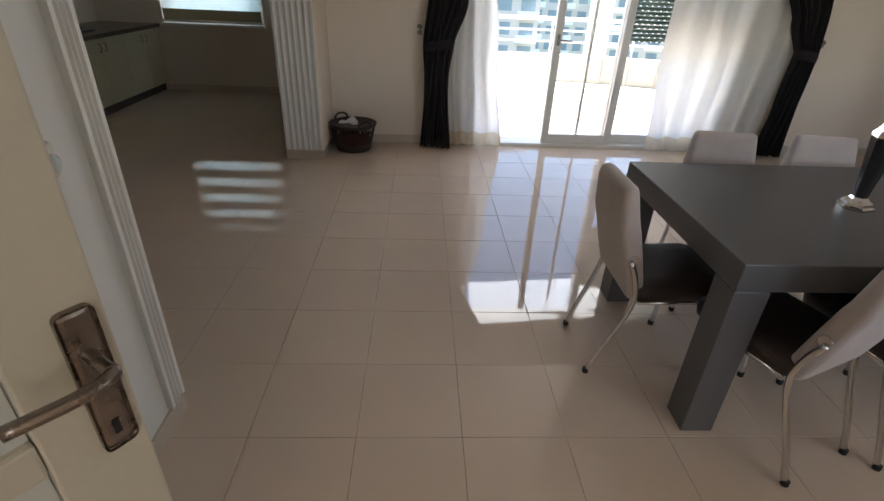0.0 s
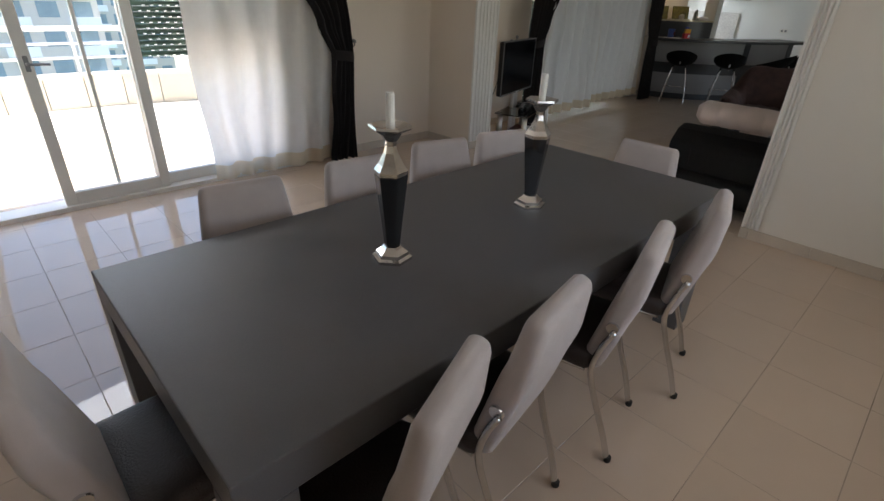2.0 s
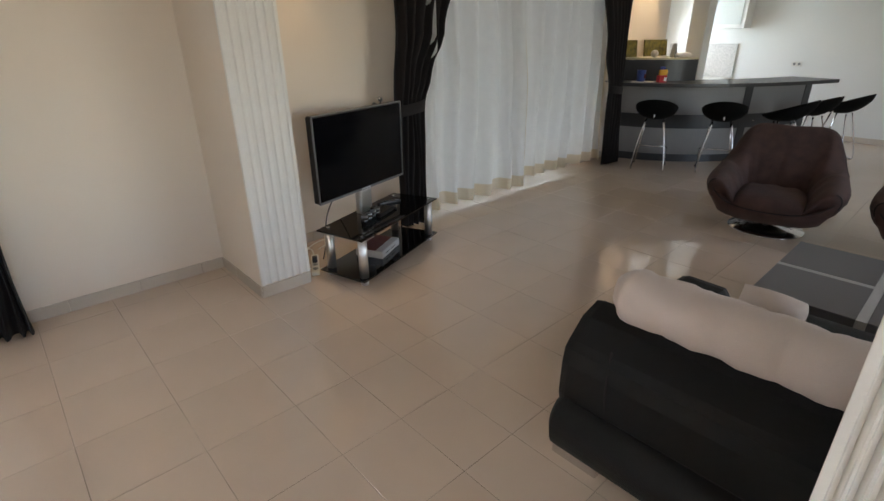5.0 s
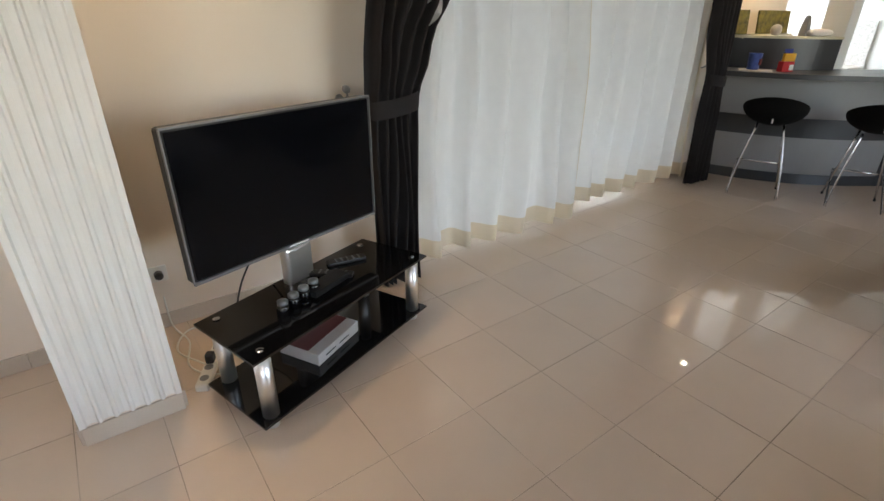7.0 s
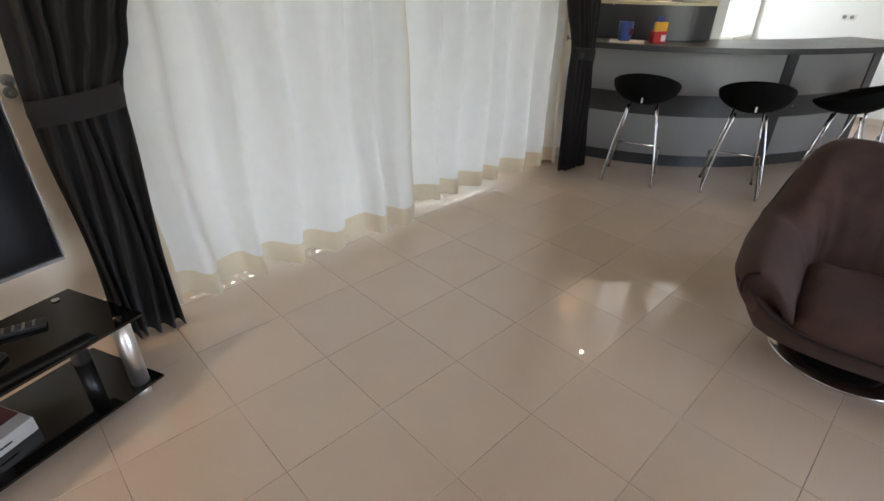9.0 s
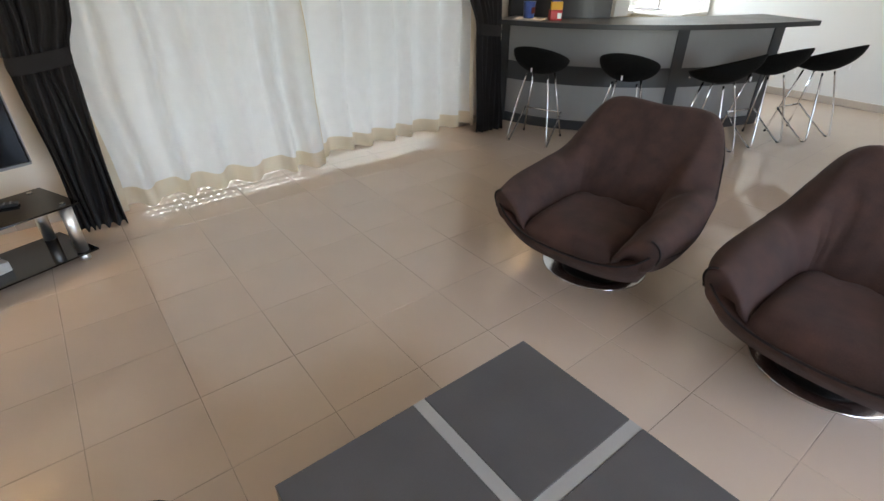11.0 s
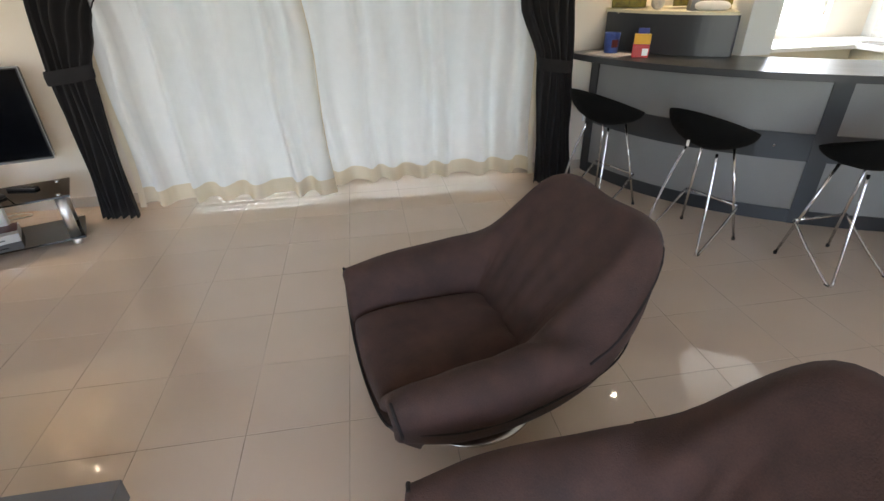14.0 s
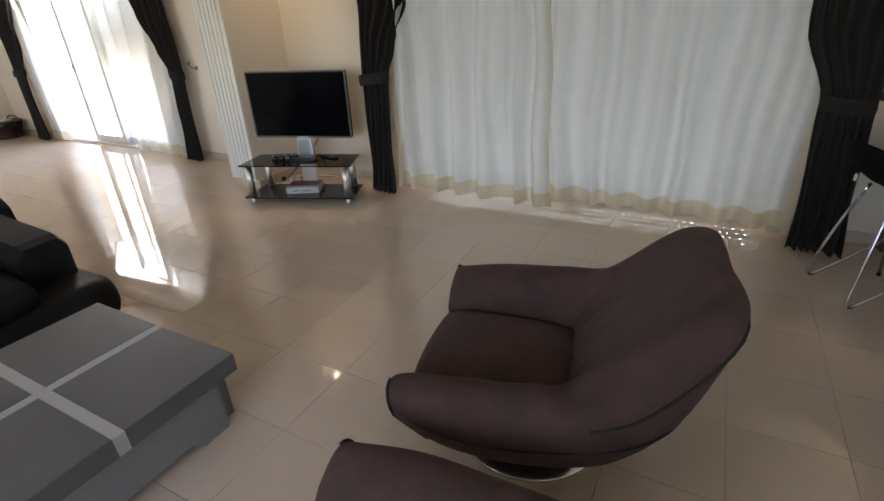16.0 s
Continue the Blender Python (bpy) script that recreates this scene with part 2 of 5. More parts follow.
def lathe(bm, profile, n=24, centre=(0, 0), turn=0.0):
    rings = []
    for r, z in profile:
        rings.append([bm.verts.new((centre[0] + r * math.cos(a), centre[1] + r * math.sin(a), z)) for a in (turn + 2 * math.pi * k / n for k in range(n))])
    for a, b in zip(rings, rings[1:]):
        for k in range(n):
            bm.faces.new((a[k], a[(k + 1) % n], b[(k + 1) % n], b[k]))
    bm.faces.new(rings[0][::-1])
    bm.faces.new(rings[-1])
    return bm


def loft(bm, rings, caps=True, wrap=True):
    vs = [[bm.verts.new(p) for p in ring] for ring in rings]
    n = len(vs[0])
    for a, b in zip(vs, vs[1:]):
        for k in range(n if wrap else n - 1):
            bm.faces.new((a[k], a[(k + 1) % n], b[(k + 1) % n], b[k]))
    if caps:
        bm.faces.new(vs[0][::-1])
        bm.faces.new(vs[-1])
    return bm


def rounded_rect(w, d, r, n=4):
    """Outline points of a rounded rectangle, centred."""
    out = []
    for cx, cy, a0 in ((w / 2 - r, d / 2 - r, 0), (-w / 2 + r, d / 2 - r, 90), (-w / 2 + r, -d / 2 + r, 180), (w / 2 - r, -d / 2 + r, 270)):
        for k in range(n + 1):
            a = radians(a0 + 90 * k / n)
            out.append((cx + r * math.cos(a), cy + r * math.sin(a)))
    return out


def pillow(bm, w, d, h, m=Matrix(), power=0.35, n=14):
    """A soft stuffed slab."""
    top = []
    for side in (1, -1):
        grid = []
        for i in range(n + 1):
            row = []
            for j in range(n + 1):
                u, v = -math.cos(math.pi * i / n), -math.cos(math.pi * j / n)
                z = side * h / 2 * (max(0, (1 - u ** 4) * (1 - v ** 4))) ** power
                k = 1 - 0.05 * (u * u * v * v)
                row.append(bm.verts.new(m @ Vector((u * k * w / 2, v * k * d / 2, z))))
            grid.append(row)
        for i in range(n):
            for j in range(n):
                bm.faces.new((grid[i][j], grid[i + 1][j], grid[i + 1][j + 1], grid[i][j + 1]))
        top.append(grid)
    bmesh.ops.remove_doubles(bm, verts=bm.verts, dist=0.0005)
    return bm


# ---- the shell of the flat ----
H = 2.7
NORTH = 5.2


def wall(name, boxes, mat, label):
    bm = bmesh.new()
    for b in boxes:
        box(bm, *b)
    return tagged(part(name, bm, mat), label, "wall", kind="structure")


# dining and living north wall with the two openings
DX0, DX1, LX0, LX1, WIN_TOP = 0.72, 3.35, 6.909, 9.819, 2.3
wall("wall_north", [(-0.69, DX0, NORTH, NORTH + 0.25, 0, H), (DX1, LX0, NORTH, NORTH + 0.25, 0, H), (LX1, 10.74, NORTH, NORTH + 0.25, 0, H),
                    (DX0, DX1, NORTH, NORTH + 0.25, WIN_TOP, H), (LX0, LX1, NORTH, NORTH + 0.25, WIN_TOP, H)], WALL, "cream painted wall with balcony openings")
wall("wall_column_west", [(-1.03, -0.69, 4.60, NORTH + 0.25, 0, H)], WALL, "cream painted column between kitchen and dining room")
wall("wall_column_middle", [(5.11, 5.45, 4.53, NORTH, 0, H)], WALL, "cream painted column between dining and living room")
wall("wall_partition", [(5.06, 5.36, -1.2, 1.655, 0, H)], WALL_PALE, "plain painted partition beside the sofa")
wall("wall_entrance", [(-0.87, -0.72, 0.0, 1.58, 0, H)], WALL_GREY, "white painted wall stub by the entrance")
# The two window-high openings are unseen, made up for the fill lamps.
wall("wall_south", [(-4.2, -0.72, -0.15, 0.0, 0, H), (0.85, 1.75, -0.15, 0.0, 0, H), (4.05, 5.06, -0.15, 0.0, 0, H), (1.75, 4.05, -0.15, 0.0, 0, 0.85), (1.75, 4.05, -0.15, 0.0, 2.25, H), (-0.72, 0.85, -0.15, 0.0, 2.1, H), (5.36, 7.054, -1.35, -1.2, 0, H), (10.158, 14.426, -1.35, -1.2, 0, H), (7.054, 10.158, -1.35, -1.2, 0, 0.65), (7.054, 10.158, -1.35, -1.2, 2.35, H), (5.06, 5.36, -1.35, -1.2, 0, H)], WALL, "cream painted south wall")
wall("wall_hall", [(-0.87, -0.72, -2.0, -0.15, 0, H), (0.85, 1.0, -2.0, -0.15, 0, H), (-0.87, 1.0, -2.15, -2.0, 0, H)], WALL, "cream painted hall walls")
wall("wall_kitchen", [(-4.2, -4.05, -0.15, 7.6, 0, H), (-4.2, -3.2, 7.4, 7.6, 0, H), (-1.9, -0.8, 7.4, 7.6, 0, H), (-3.2, -1.9, 7.4, 7.6, 0, 0.86), (-3.2, -1.9, 7.4, 7.6, 2.2, H),
                      (-1.03, -0.85, NORTH + 0.25, 7.4, 0, H)], WALL, "cream painted kitchen walls")
wall("wall_east", [(14.04, 14.24, -1.2, 7.2, 0, H)], WALL_GREY, "white painted far wall")
wall("wall_bar", [(10.74, 12.195, 6.25, 6.45, 0, H), (13.553, 14.038, 6.25, 6.45, 0, H), (12.195, 13.553, 6.25, 6.45, 0, 0.95), (12.195, 13.553, 6.25, 6.45, 2.2, H), (10.74, 11.807, NORTH, NORTH + 0.25, 0, H), (10.497, 10.74, NORTH + 0.25, 6.45, 0, H)], WALL, "cream painted walls behind the bar")
wall("ceiling", [(-0.85, 10.497, -2.15, NORTH + 0.25, H, H + 0.15), (-4.2, -0.85, -2.15, 7.6, H, H + 0.15), (10.497, 14.43, -2.15, 7.2, H, H + 0.15)], CEIL, "plain white ceiling")

# fluted pilaster faces


def fluted(name, width, m, label, n=6):
    """A moulded strip with upright flutes, seen from local -y, on a plain foot."""
    bm = bmesh.new()
    prof = []
    prof.append((-width / 2, 0.0))
    prof.append((-width / 2, -0.022))
    step = (width - 0.03) / n
    for k in range(n):
        x0 = -width / 2 + 0.015 + k * step
        for f, dep in ((0.08, -0.022), (0.2, -0.010), (0.5, -0.004), (0.8, -0.010), (0.92, -0.022)):
            prof.append((x0 + f * step, dep))
    prof.append((width / 2, -0.022))
    prof.append((width / 2, 0.0))
    loft(bm, [[Vector((x, y, z)) for x, y in prof] for z in (0.09, H - 0.005)], caps=True, wrap=True)
    ob = tagged(part(name, bm, TRIM), label, "moulding", kind="structure")
    ob.matrix_basis = m
    return ob


fluted("trim_1", 0.33, pose(-0.86, 4.60, 0), "white fluted plaster pilaster on the kitchen column")
fluted("trim_2", 0.34, pose(5.28, 4.53, 0), "white fluted plaster pilaster on the middle column")
fluted("trim_3", 0.11, pose(5.06, 1.598, 0, 0, 0, -90), "white fluted plaster pilaster at the partition's end", 3)
fluted("trim_4", 0.095, pose(-0.72, 1.53, 0, 0, 0, 90), "white fluted moulding at the end of the entrance wall", 3)


def skirting(name, runs):
    """Stone skirting tiles, 0.4 m long, proud of the wall. Each run: x0, y0, x1, y1, nx, ny."""
    base = tagged(part(name, boxed(0, 0.001, 0, 0.001, 0, 0.001), SKIRT), "beige stone tile skirting along the walls", "skirting", kind="structure")
    for x0, y0, x1, y1, nx, ny in runs:
        length = math.hypot(x1 - x0, y1 - y0)
        k, cx, cy = 0.0, (x1 - x0) / length, (y1 - y0) / length
        while k < length - 0.01:
            e = min(length, k + 0.398)
            a, b = (x0 + cx * k, y0 + cy * k), (x0 + cx * e, y0 + cy * e)
            xs, ys = sorted((a[0], b[0], a[0] + nx * 0.012, b[0] + nx * 0.012)), sorted((a[1], b[1], a[1] + ny * 0.012, b[1] + ny * 0.012))
            part("skirting_tile", boxed(xs[0], xs[-1], ys[0], ys[-1], 0.0, 0.08, 0.002, 1), SKIRT, base)
            k += 0.4
    return base


skirting("baseboard", [(-0.69, NORTH, DX0, NORTH, 0, -1), (DX1, NORTH, 5.11, NORTH, 0, -1), (5.45, NORTH, LX0, NORTH, 0, -1), (LX1, NORTH, 10.74, NORTH, 0, -1),
                       (-1.03, 4.60, -0.69, 4.60, 0, -1), (-0.69, 4.60, -0.69, NORTH, 1, 0), (5.11, 4.53, 5.45, 4.53, 0, -1), (5.11, 4.53, 5.11, NORTH, -1, 0),
                       (5.45, 4.53, 5.45, NORTH, 1, 0), (5.06, 0.0, 5.06, 1.655, -1, 0), (-0.72, 0.0, -0.72, 1.58, 1, 0), (-3.4, 7.4, -1.03, 7.4, 0, -1), (14.04, -1.2, 14.04, 6.0, -1, 0)])

# ---- the walkable floor: grout bed; its tiles come last ----
floor = tagged(part("floor", boxed(-4.05, 14.04, -2.0, 7.4, -0.12, -0.0016), GROUT), "polished beige ceramic tiles with brown joints", "floor", kind="structure")

# ---- dining table and chairs ----


def dining_table():
    t = thing("dining_table", pose(2.42, 1.962, 0), "large dark grey rectangular dining table with thick square legs", "table")
    w, d = 1.19, 0.503
    part("tabletop", boxed(-w, w, -d, d, 0.655, 0.76, 0.004), TABLE, t)
    for sx in (-1, 1):
        for sy in (-1, 1):
            a, b = sorted((sx * w, sx * (w - 0.125))), sorted((sy * d, sy * (d - 0.125)))
            part("leg", boxed(a[0], a[1], b[0], b[1], 0.0, 0.654, 0.004), TABLE, t)
    return t


dining_table()


def dining_chair():
    c = thing("dining_chair", pose(0, 0, 0), "dining chair with beige plush back, brown leather seat and chrome legs", "chair", "chairs round the dining table")
    # padded back: a tall slab, kinked at mid-height
    prof = [(0.400, 0.130, 0.175, 0.030), (0.415, 0.128, 0.182, 0.038), (0.50, 0.104, 0.186, 0.040), (0.60, 0.078, 0.184, 0.040), (0.68, 0.055, 0.180, 0.042), (0.715, 0.045, 0.176, 0.040),
            (0.78, 0.035, 0.168, 0.036), (0.84, 0.026, 0.160, 0.033), (0.858, 0.024, 0.155, 0.028), (0.868, 0.022, 0.142, 0.014)]
    rings = []
    for z, y, hw, ht in prof:
        rings.append([Vector((px, y + py * 0.96, z + py * 0.25)) for px, py in rounded_rect(2 * hw, 2 * ht, min(ht * 0.9, 0.028), 4)])
    part("backrest", loft(bmesh.new(), rings), PLUSH, c, "beige plush padded backrest", smooth=True)
    rings = []
    for z, grow in ((0.392, -0.02), (0.398, -0.004), (0.43, 0.0), (0.452, -0.004), (0.466, -0.03), (0.470, -0.09)):
        rings.append([Vector((px, py + 0.315, z + 0.012 * (py > 0.1))) for px, py in rounded_rect(0.41 + 2 * grow, 0.41 + 2 * grow, 0.045, 5)])
    part("seat", loft(bmesh.new(), rings), LEATHER, c, "dark brown leather seat pad", smooth=True)
    for s in (-1, 1):
        line = smooth_line([(s * 0.172, -0.005, 0.0), (s * 0.178, 0.03, 0.12), (s * 0.186, 0.088, 0.28), (s * 0.192, 0.118, 0.40), (s * 0.196, 0.100, 0.50), (s * 0.192, 0.070, 0.575)])
        leg = part("rear_leg", tube(bmesh.new(), line, 0.0115, 10), CHROME, c, "bent chrome tube leg", smooth=True)
        part("foot_cap", lathe(bmesh.new(), [(0.013, 0.0), (0.014, 0.004), (0.014, 0.022), (0.012, 0.024)], 12, (s * 0.172, -0.005)), RUBBER, leg)
        part("bracket", lathe(bmesh.new(), [(0.020, -0.006), (0.022, 0.0), (0.020, 0.010)], 14), CHROME, c).matrix_basis = pose(s * 0.182, 0.080, 0.585, 0, 90 * s, 0)
        line = smooth_line([(s * 0.182, 0.44, 0.0), (s * 0.184, 0.452, 0.15), (s * 0.180, 0.458, 0.30), (s * 0.176, 0.44, 0.38), (s * 0.174, 0.38, 0.394)])
        leg = part("front_leg", tube(bmesh.new(), line, 0.0115, 10), CHROME, c, "bent chrome tube leg", smooth=True)
        part("foot_cap", lathe(bmesh.new(), [(0.013, 0.0), (0.014, 0.004), (0.014, 0.022), (0.012, 0.024)], 12, (s * 0.182, 0.44)), RUBBER, leg)
    for s in (-1, 1):
        part("seat_rail", tube(bmesh.new(), [(s * 0.185, 0.14, 0.386), (s * 0.178, 0.48, 0.386)], 0.009), CHROME, c, smooth=True)
    return c


chair = dining_chair()
# rear feet's middle and turn of each chair
spots = [(0.952, 1.963, -90), (1.653, 1.295, 22.5), (2.057, 1.320, 9.6), (2.627, 1.322, 14.5), (3.149, 1.302, 16.8), (3.75, 1.91, 88),
         (1.80, 2.68, 172), (2.335, 2.66, 172), (2.86, 2.665, 165), (3.29, 2.60, 161)]
chair.matrix_basis = pose(spots[0][0], spots[0][1], 0, 0, 0, spots[0][2])
for x, y, a in spots[1:]:
    copy_thing(chair, pose(x, y, 0, 0, 0, a))


def candle_holder(x, y, turn):
    c = thing("candle_holder", pose(x, y, 0.76, 0, 0, turn), "tall six-sided silver and smoked mirror candle holder on the table", "candle holder", "candle holders on the table")
    c.scale = (0.84, 0.84, 0.91)
    part("base", lathe(bmesh.new(), [(0.078, 0.0), (0.080, 0.012), (0.066, 0.018), (0.064, 0.030), (0.042, 0.044), (0.034, 0.052)], 6), SILVER, c, "silver stepped base")
    part("body", lathe(bmesh.new(), [(0.030, 0.050), (0.040, 0.14), (0.062, 0.315), (0.062, 0.322)], 6), SMOKED, c, "smoked mirror tapered body")
    part("shoulder", lathe(bmesh.new(), [(0.063, 0.320), (0.063, 0.333), (0.048, 0.352), (0.026, 0.392), (0.020, 0.415), (0.021, 0.43)], 6), SILVER, c, "silver shoulder")
    part("dish", lathe(bmesh.new(), [(0.020, 0.428), (0.036, 0.448), (0.040, 0.455), (0.070, 0.468), (0.078, 0.474), (0.076, 0.482), (0.066, 0.478), (0.030, 0.470)], 6), SILVER, c, "silver six-sided dish")
    part("candle", lathe(bmesh.new(), [(0.016, 0.466), (0.0155, 0.50), (0.015, 0.575), (0.013, 0.582), (0.005, 0.578)], 14), WAX, c, "white pillar candle")
    return c


candle_holder(1.980, 1.945, 12)
candle_holder(2.718, 1.943, 20)

# ---- curtains ----


def drape(name, mat, keys, y, folds, depth, m_label, category="curtain", z0=0.02, z1=2.42, hem=None, phase=0.0, cols=None, edges=None, parent=None, wob=0.25):
    """Pleated cloth. keys: rows of z, left x, right x, fold depth."""
    rnd = random.Random(name + str(keys[0]))
    n = cols or int(folds * 10)
    zs = sorted({z0, z1, *(k[0] for k in keys), *(z0 + (z1 - z0) * i / 26 for i in range(27)), *((hem,) if hem else ())})
    offs = [rnd.uniform(-wob, wob) for _ in range(int(folds) + 3)]

    def key(z):
        ks = sorted(keys)
        if z <= ks[0][0]:
            return ks[0][1:]
        for a, b in zip(ks, ks[1:]):
            if z <= b[0]:
                f = (z - a[0]) / (b[0] - a[0])
                f = f * f * (3 - 2 * f)
                return [p + (q - p) * f for p, q in zip(a[1:], b[1:])]
        return ks[-1][1:]

    def place(u, z):
        xa, xb, k = key(z)
        v = u * folds
        i = int(v)
        warp = v + offs[i] * (1 - abs(2 * (v - i) - 1)) + 0.12 * math.sin(1.7 * z + 3 * u)
        w = math.sin(2 * math.pi * (warp + phase))
        w = math.copysign(abs(w) ** 0.8, w)
        return Vector((xa + (xb - xa) * u + 0.012 * math.sin(5 * z + 9 * u), y + depth * k * w + 0.25 * depth * math.sin(2.1 * z + 5 * u), z))

    def sheet(za, zb):
        bm = bmesh.new()
        rows = [z for z in zs if za <= z <= zb]
        loft(bm, [[place(j / n, z) for j in range(n + 1)] for z in rows], caps=False, wrap=False)
        return bm

    ob = part(name, sheet(hem or z0, z1), mat, parent, smooth=True)
    if parent is None:
        tagged(ob, m_label, category)
    if hem:
        part("hem", sheet(z0, hem), HEM, ob, "cream hem band", smooth=True)
    if edges:
        for side in edges:
            bm = bmesh.new()
            rows = [z for z in zs]
            u = 0.0 if side == "left" else 1.0
            d = 0.045 if side == "left" else -0.045
            loft(bm, [[place(u, z) + Vector((0, -0.004, 0)), place(u, z) + Vector((d, -0.006, 0))] for z in rows], caps=False, wrap=False)
            part("edge_band", bm, HEM, ob, "cream edge band", smooth=True)
    return ob


def dark_curtain(keys, y, tie_x, tie_z, tie_w, label, hook_side):
    ob = drape("dark_curtain", CHARCOAL, keys, y, 6, 0.045, label, z0=0.01)
    mod = ob.modifiers.new("thickness", "SOLIDIFY")
    mod.thickness = 0.004
    bm = bmesh.new()
    ring = []
    for k in range(24):
        a = 2 * math.pi * k / 24
        ring.append((tie_x + tie_w * math.cos(a), y + 0.062 * math.sin(a)))
    rows = []
    for dz, g in ((-0.045, 0.97), (-0.04, 1.0), (0.0, 1.03), (0.04, 1.0), (0.045, 0.97)):
        rows.append([Vector((tie_x + (px - tie_x) * g, y + (py - y) * g, tie_z + dz + 0.12 * hook_side * (px - tie_x))) for px, py in ring])
    loft(bm, rows, caps=False)
    part("tieback", bm, CHARCOAL, ob, "dark cloth tieback", smooth=True)
    return ob


def tie_hook(x, z):
    h = thing("curtain_hook", pose(x, NORTH, z), "small metal curtain tieback hook on the wall", "hook", "curtain hooks")
    part("stem", tube(bmesh.new(), smooth_line([(0, 0, 0), (0, -0.05, 0.0), (0.01, -0.08, 0.02), (0.0, -0.09, 0.05)]), 0.006), GREY_PLASTIC, h, smooth=True)
    part("knob", lathe(bmesh.new(), [(0.004, -0.012), (0.020, -0.006), (0.024, 0.004), (0.012, 0.014)], 8), GREY_PLASTIC, h).matrix_basis = pose(0, -0.09, 0.055, 60, 0, 0)
    part("plate", lathe(bmesh.new(), [(0.022, 0.0), (0.022, 0.006), (0.016, 0.008)], 14), GREY_PLASTIC, h).matrix_basis = pose(0, 0, 0, 90, 0, 0)


CY, LY = 5.05, 4.90
dark_curtain([(0.01, 0.19, 0.49, 0.9), (0.75, 0.225, 0.45, 0.7), (0.96, 0.215, 0.475, 0.5), (1.35, 0.24, 0.60, 0.8), (2.42, 0.22, 0.98, 1.0)], CY, 0.345, 0.97, 0.137,
             "dark charcoal curtain tied back beside the balcony door", 1)
dark_curtain([(0.01, 3.68, 3.95, 0.9), (0.5, 3.74, 3.96, 0.8), (1.0, 3.77, 3.97, 0.5), (1.28, 3.63, 3.95, 0.8), (1.6, 3.46, 3.92, 1.0), (2.42, 3.05, 3.90, 1.0)], CY, 3.87, 1.0, 0.112,
             "dark charcoal curtain tied back beside the balcony door", -1)
drape("sheer_curtain", SHEER, [(0.02, 0.45, 1.02, 1.0), (1.0, 0.42, 0.90, 1.0), (2.42, 0.40, 0.70, 1.0)], CY + 0.07, 4, 0.035, "white sheer curtain with cream hem by the balcony door", hem=0.15)
drape("sheer_curtain", SHEER, [(0.02, 2.56, 3.72, 1.0), (1.0, 2.52, 3.80, 1.0), (2.42, 2.46, 3.85, 1.0)], CY + 0.07, 5, 0.045, "white sheer curtain with cream hem by the balcony door", hem=0.15, phase=0.3)
dark_curtain([(0.01, 6.569, 6.831, 0.9), (0.55, 6.579, 6.841, 0.8), (1.04, 6.569, 6.841, 0.5), (1.30, 6.569, 6.928, 0.8), (1.6, 6.588, 7.083, 1.0), (2.42, 6.55, 7.394, 1.0)], LY, 6.705, 1.03, 0.150,
             "dark charcoal curtain tied back beside the sheers", 1)
dark_curtain([(0.01, 9.915, 10.216, 0.9), (0.55, 9.906, 10.177, 0.8), (0.95, 9.896, 10.139, 0.5), (1.4, 9.722, 10.119, 0.8), (2.42, 9.382, 10.119, 1.0)], LY, 10.017, 0.94, 0.135,
             "dark charcoal curtain tied back beside the bar", -1)
drape("sheer_curtain", SHEER, [(0.05, 6.821, 8.305, 1.0), (1.0, 6.802, 8.257, 1.0), (2.42, 6.763, 8.17, 1.0)], LY + 0.06, 6, 0.070, "white sheer curtain with cream hem and edge bands", z0=0.065, hem=0.185, edges=("left", "right"), wob=0.4)
drape("sheer_curtain", SHEER, [(0.07, 8.218, 9.925, 1.0), (1.0, 8.179, 9.925, 1.0), (2.42, 8.121, 9.925, 1.0)], LY + 0.15, 7.5, 0.060, "white sheer curtain with cream hem and edge bands", z0=0.085, hem=0.20, phase=0.2, edges=("right",), wob=0.4)
for hx, hz in ((0.17, 1.06), (4.04, 1.06), (6.55, 1.04), (10.216, 1.02)):
    tie_hook(hx, hz)


def curtain_rail(x0, x1, y):
    t = thing("curtain_rail", pose(0, 0, 0), "white curtain rail under the ceiling", "curtain rail", "curtain rails")
    part("rail", boxed(x0, x1, y - 0.08, y + 0.08, 2.42, 2.46, 0.004), UPVC, t)
    for k in range(4):
        x = x0 + 0.15 + (x1 - x0 - 0.3) * k / 3
        part("bracket", boxed(x - 0.015, x + 0.015, y - 0.02, NORTH, 2.46, 2.475), UPVC, t)


curtain_rail(0.05, 4.1, CY + 0.05)
curtain_rail(6.521, 10.255, LY + 0.05)

# ---- balcony door, living window, shutters ----


def framed_leaf(parent, name, x0, x1, y, z0, z1, stile=0.075, rail=0.09, label="white framed glazed leaf"):
    leaf = new(name)
    leaf.parent = parent
    tagged(leaf, label)
    part("stile", boxed(x0, x0 + stile, y - 0.028, y + 0.028, z0, z1, 0.004), UPVC, leaf)
    part("stile", boxed(x1 - stile, x1, y - 0.028, y + 0.028, z0, z1, 0.004), UPVC, leaf)
    part("rail", boxed(x0 + stile, x1 - stile, y - 0.027, y + 0.027, z0, z0 + rail, 0.004), UPVC, leaf)
    part("rail", boxed(x0 + stile, x1 - stile, y - 0.027, y + 0.027, z1 - rail, z1, 0.004), UPVC, leaf)
    pane = part("pane", boxed(x0 + stile, x1 - stile, y - 0.003, y + 0.003, z0 + rail, z1 - rail), PANE, leaf)
    pane.visible_shadow = False
    return leaf


door = thing("door_1", pose(0, 0, 0), "white sliding balcony door, half open, with clear glass", "balcony door", kind="structure")
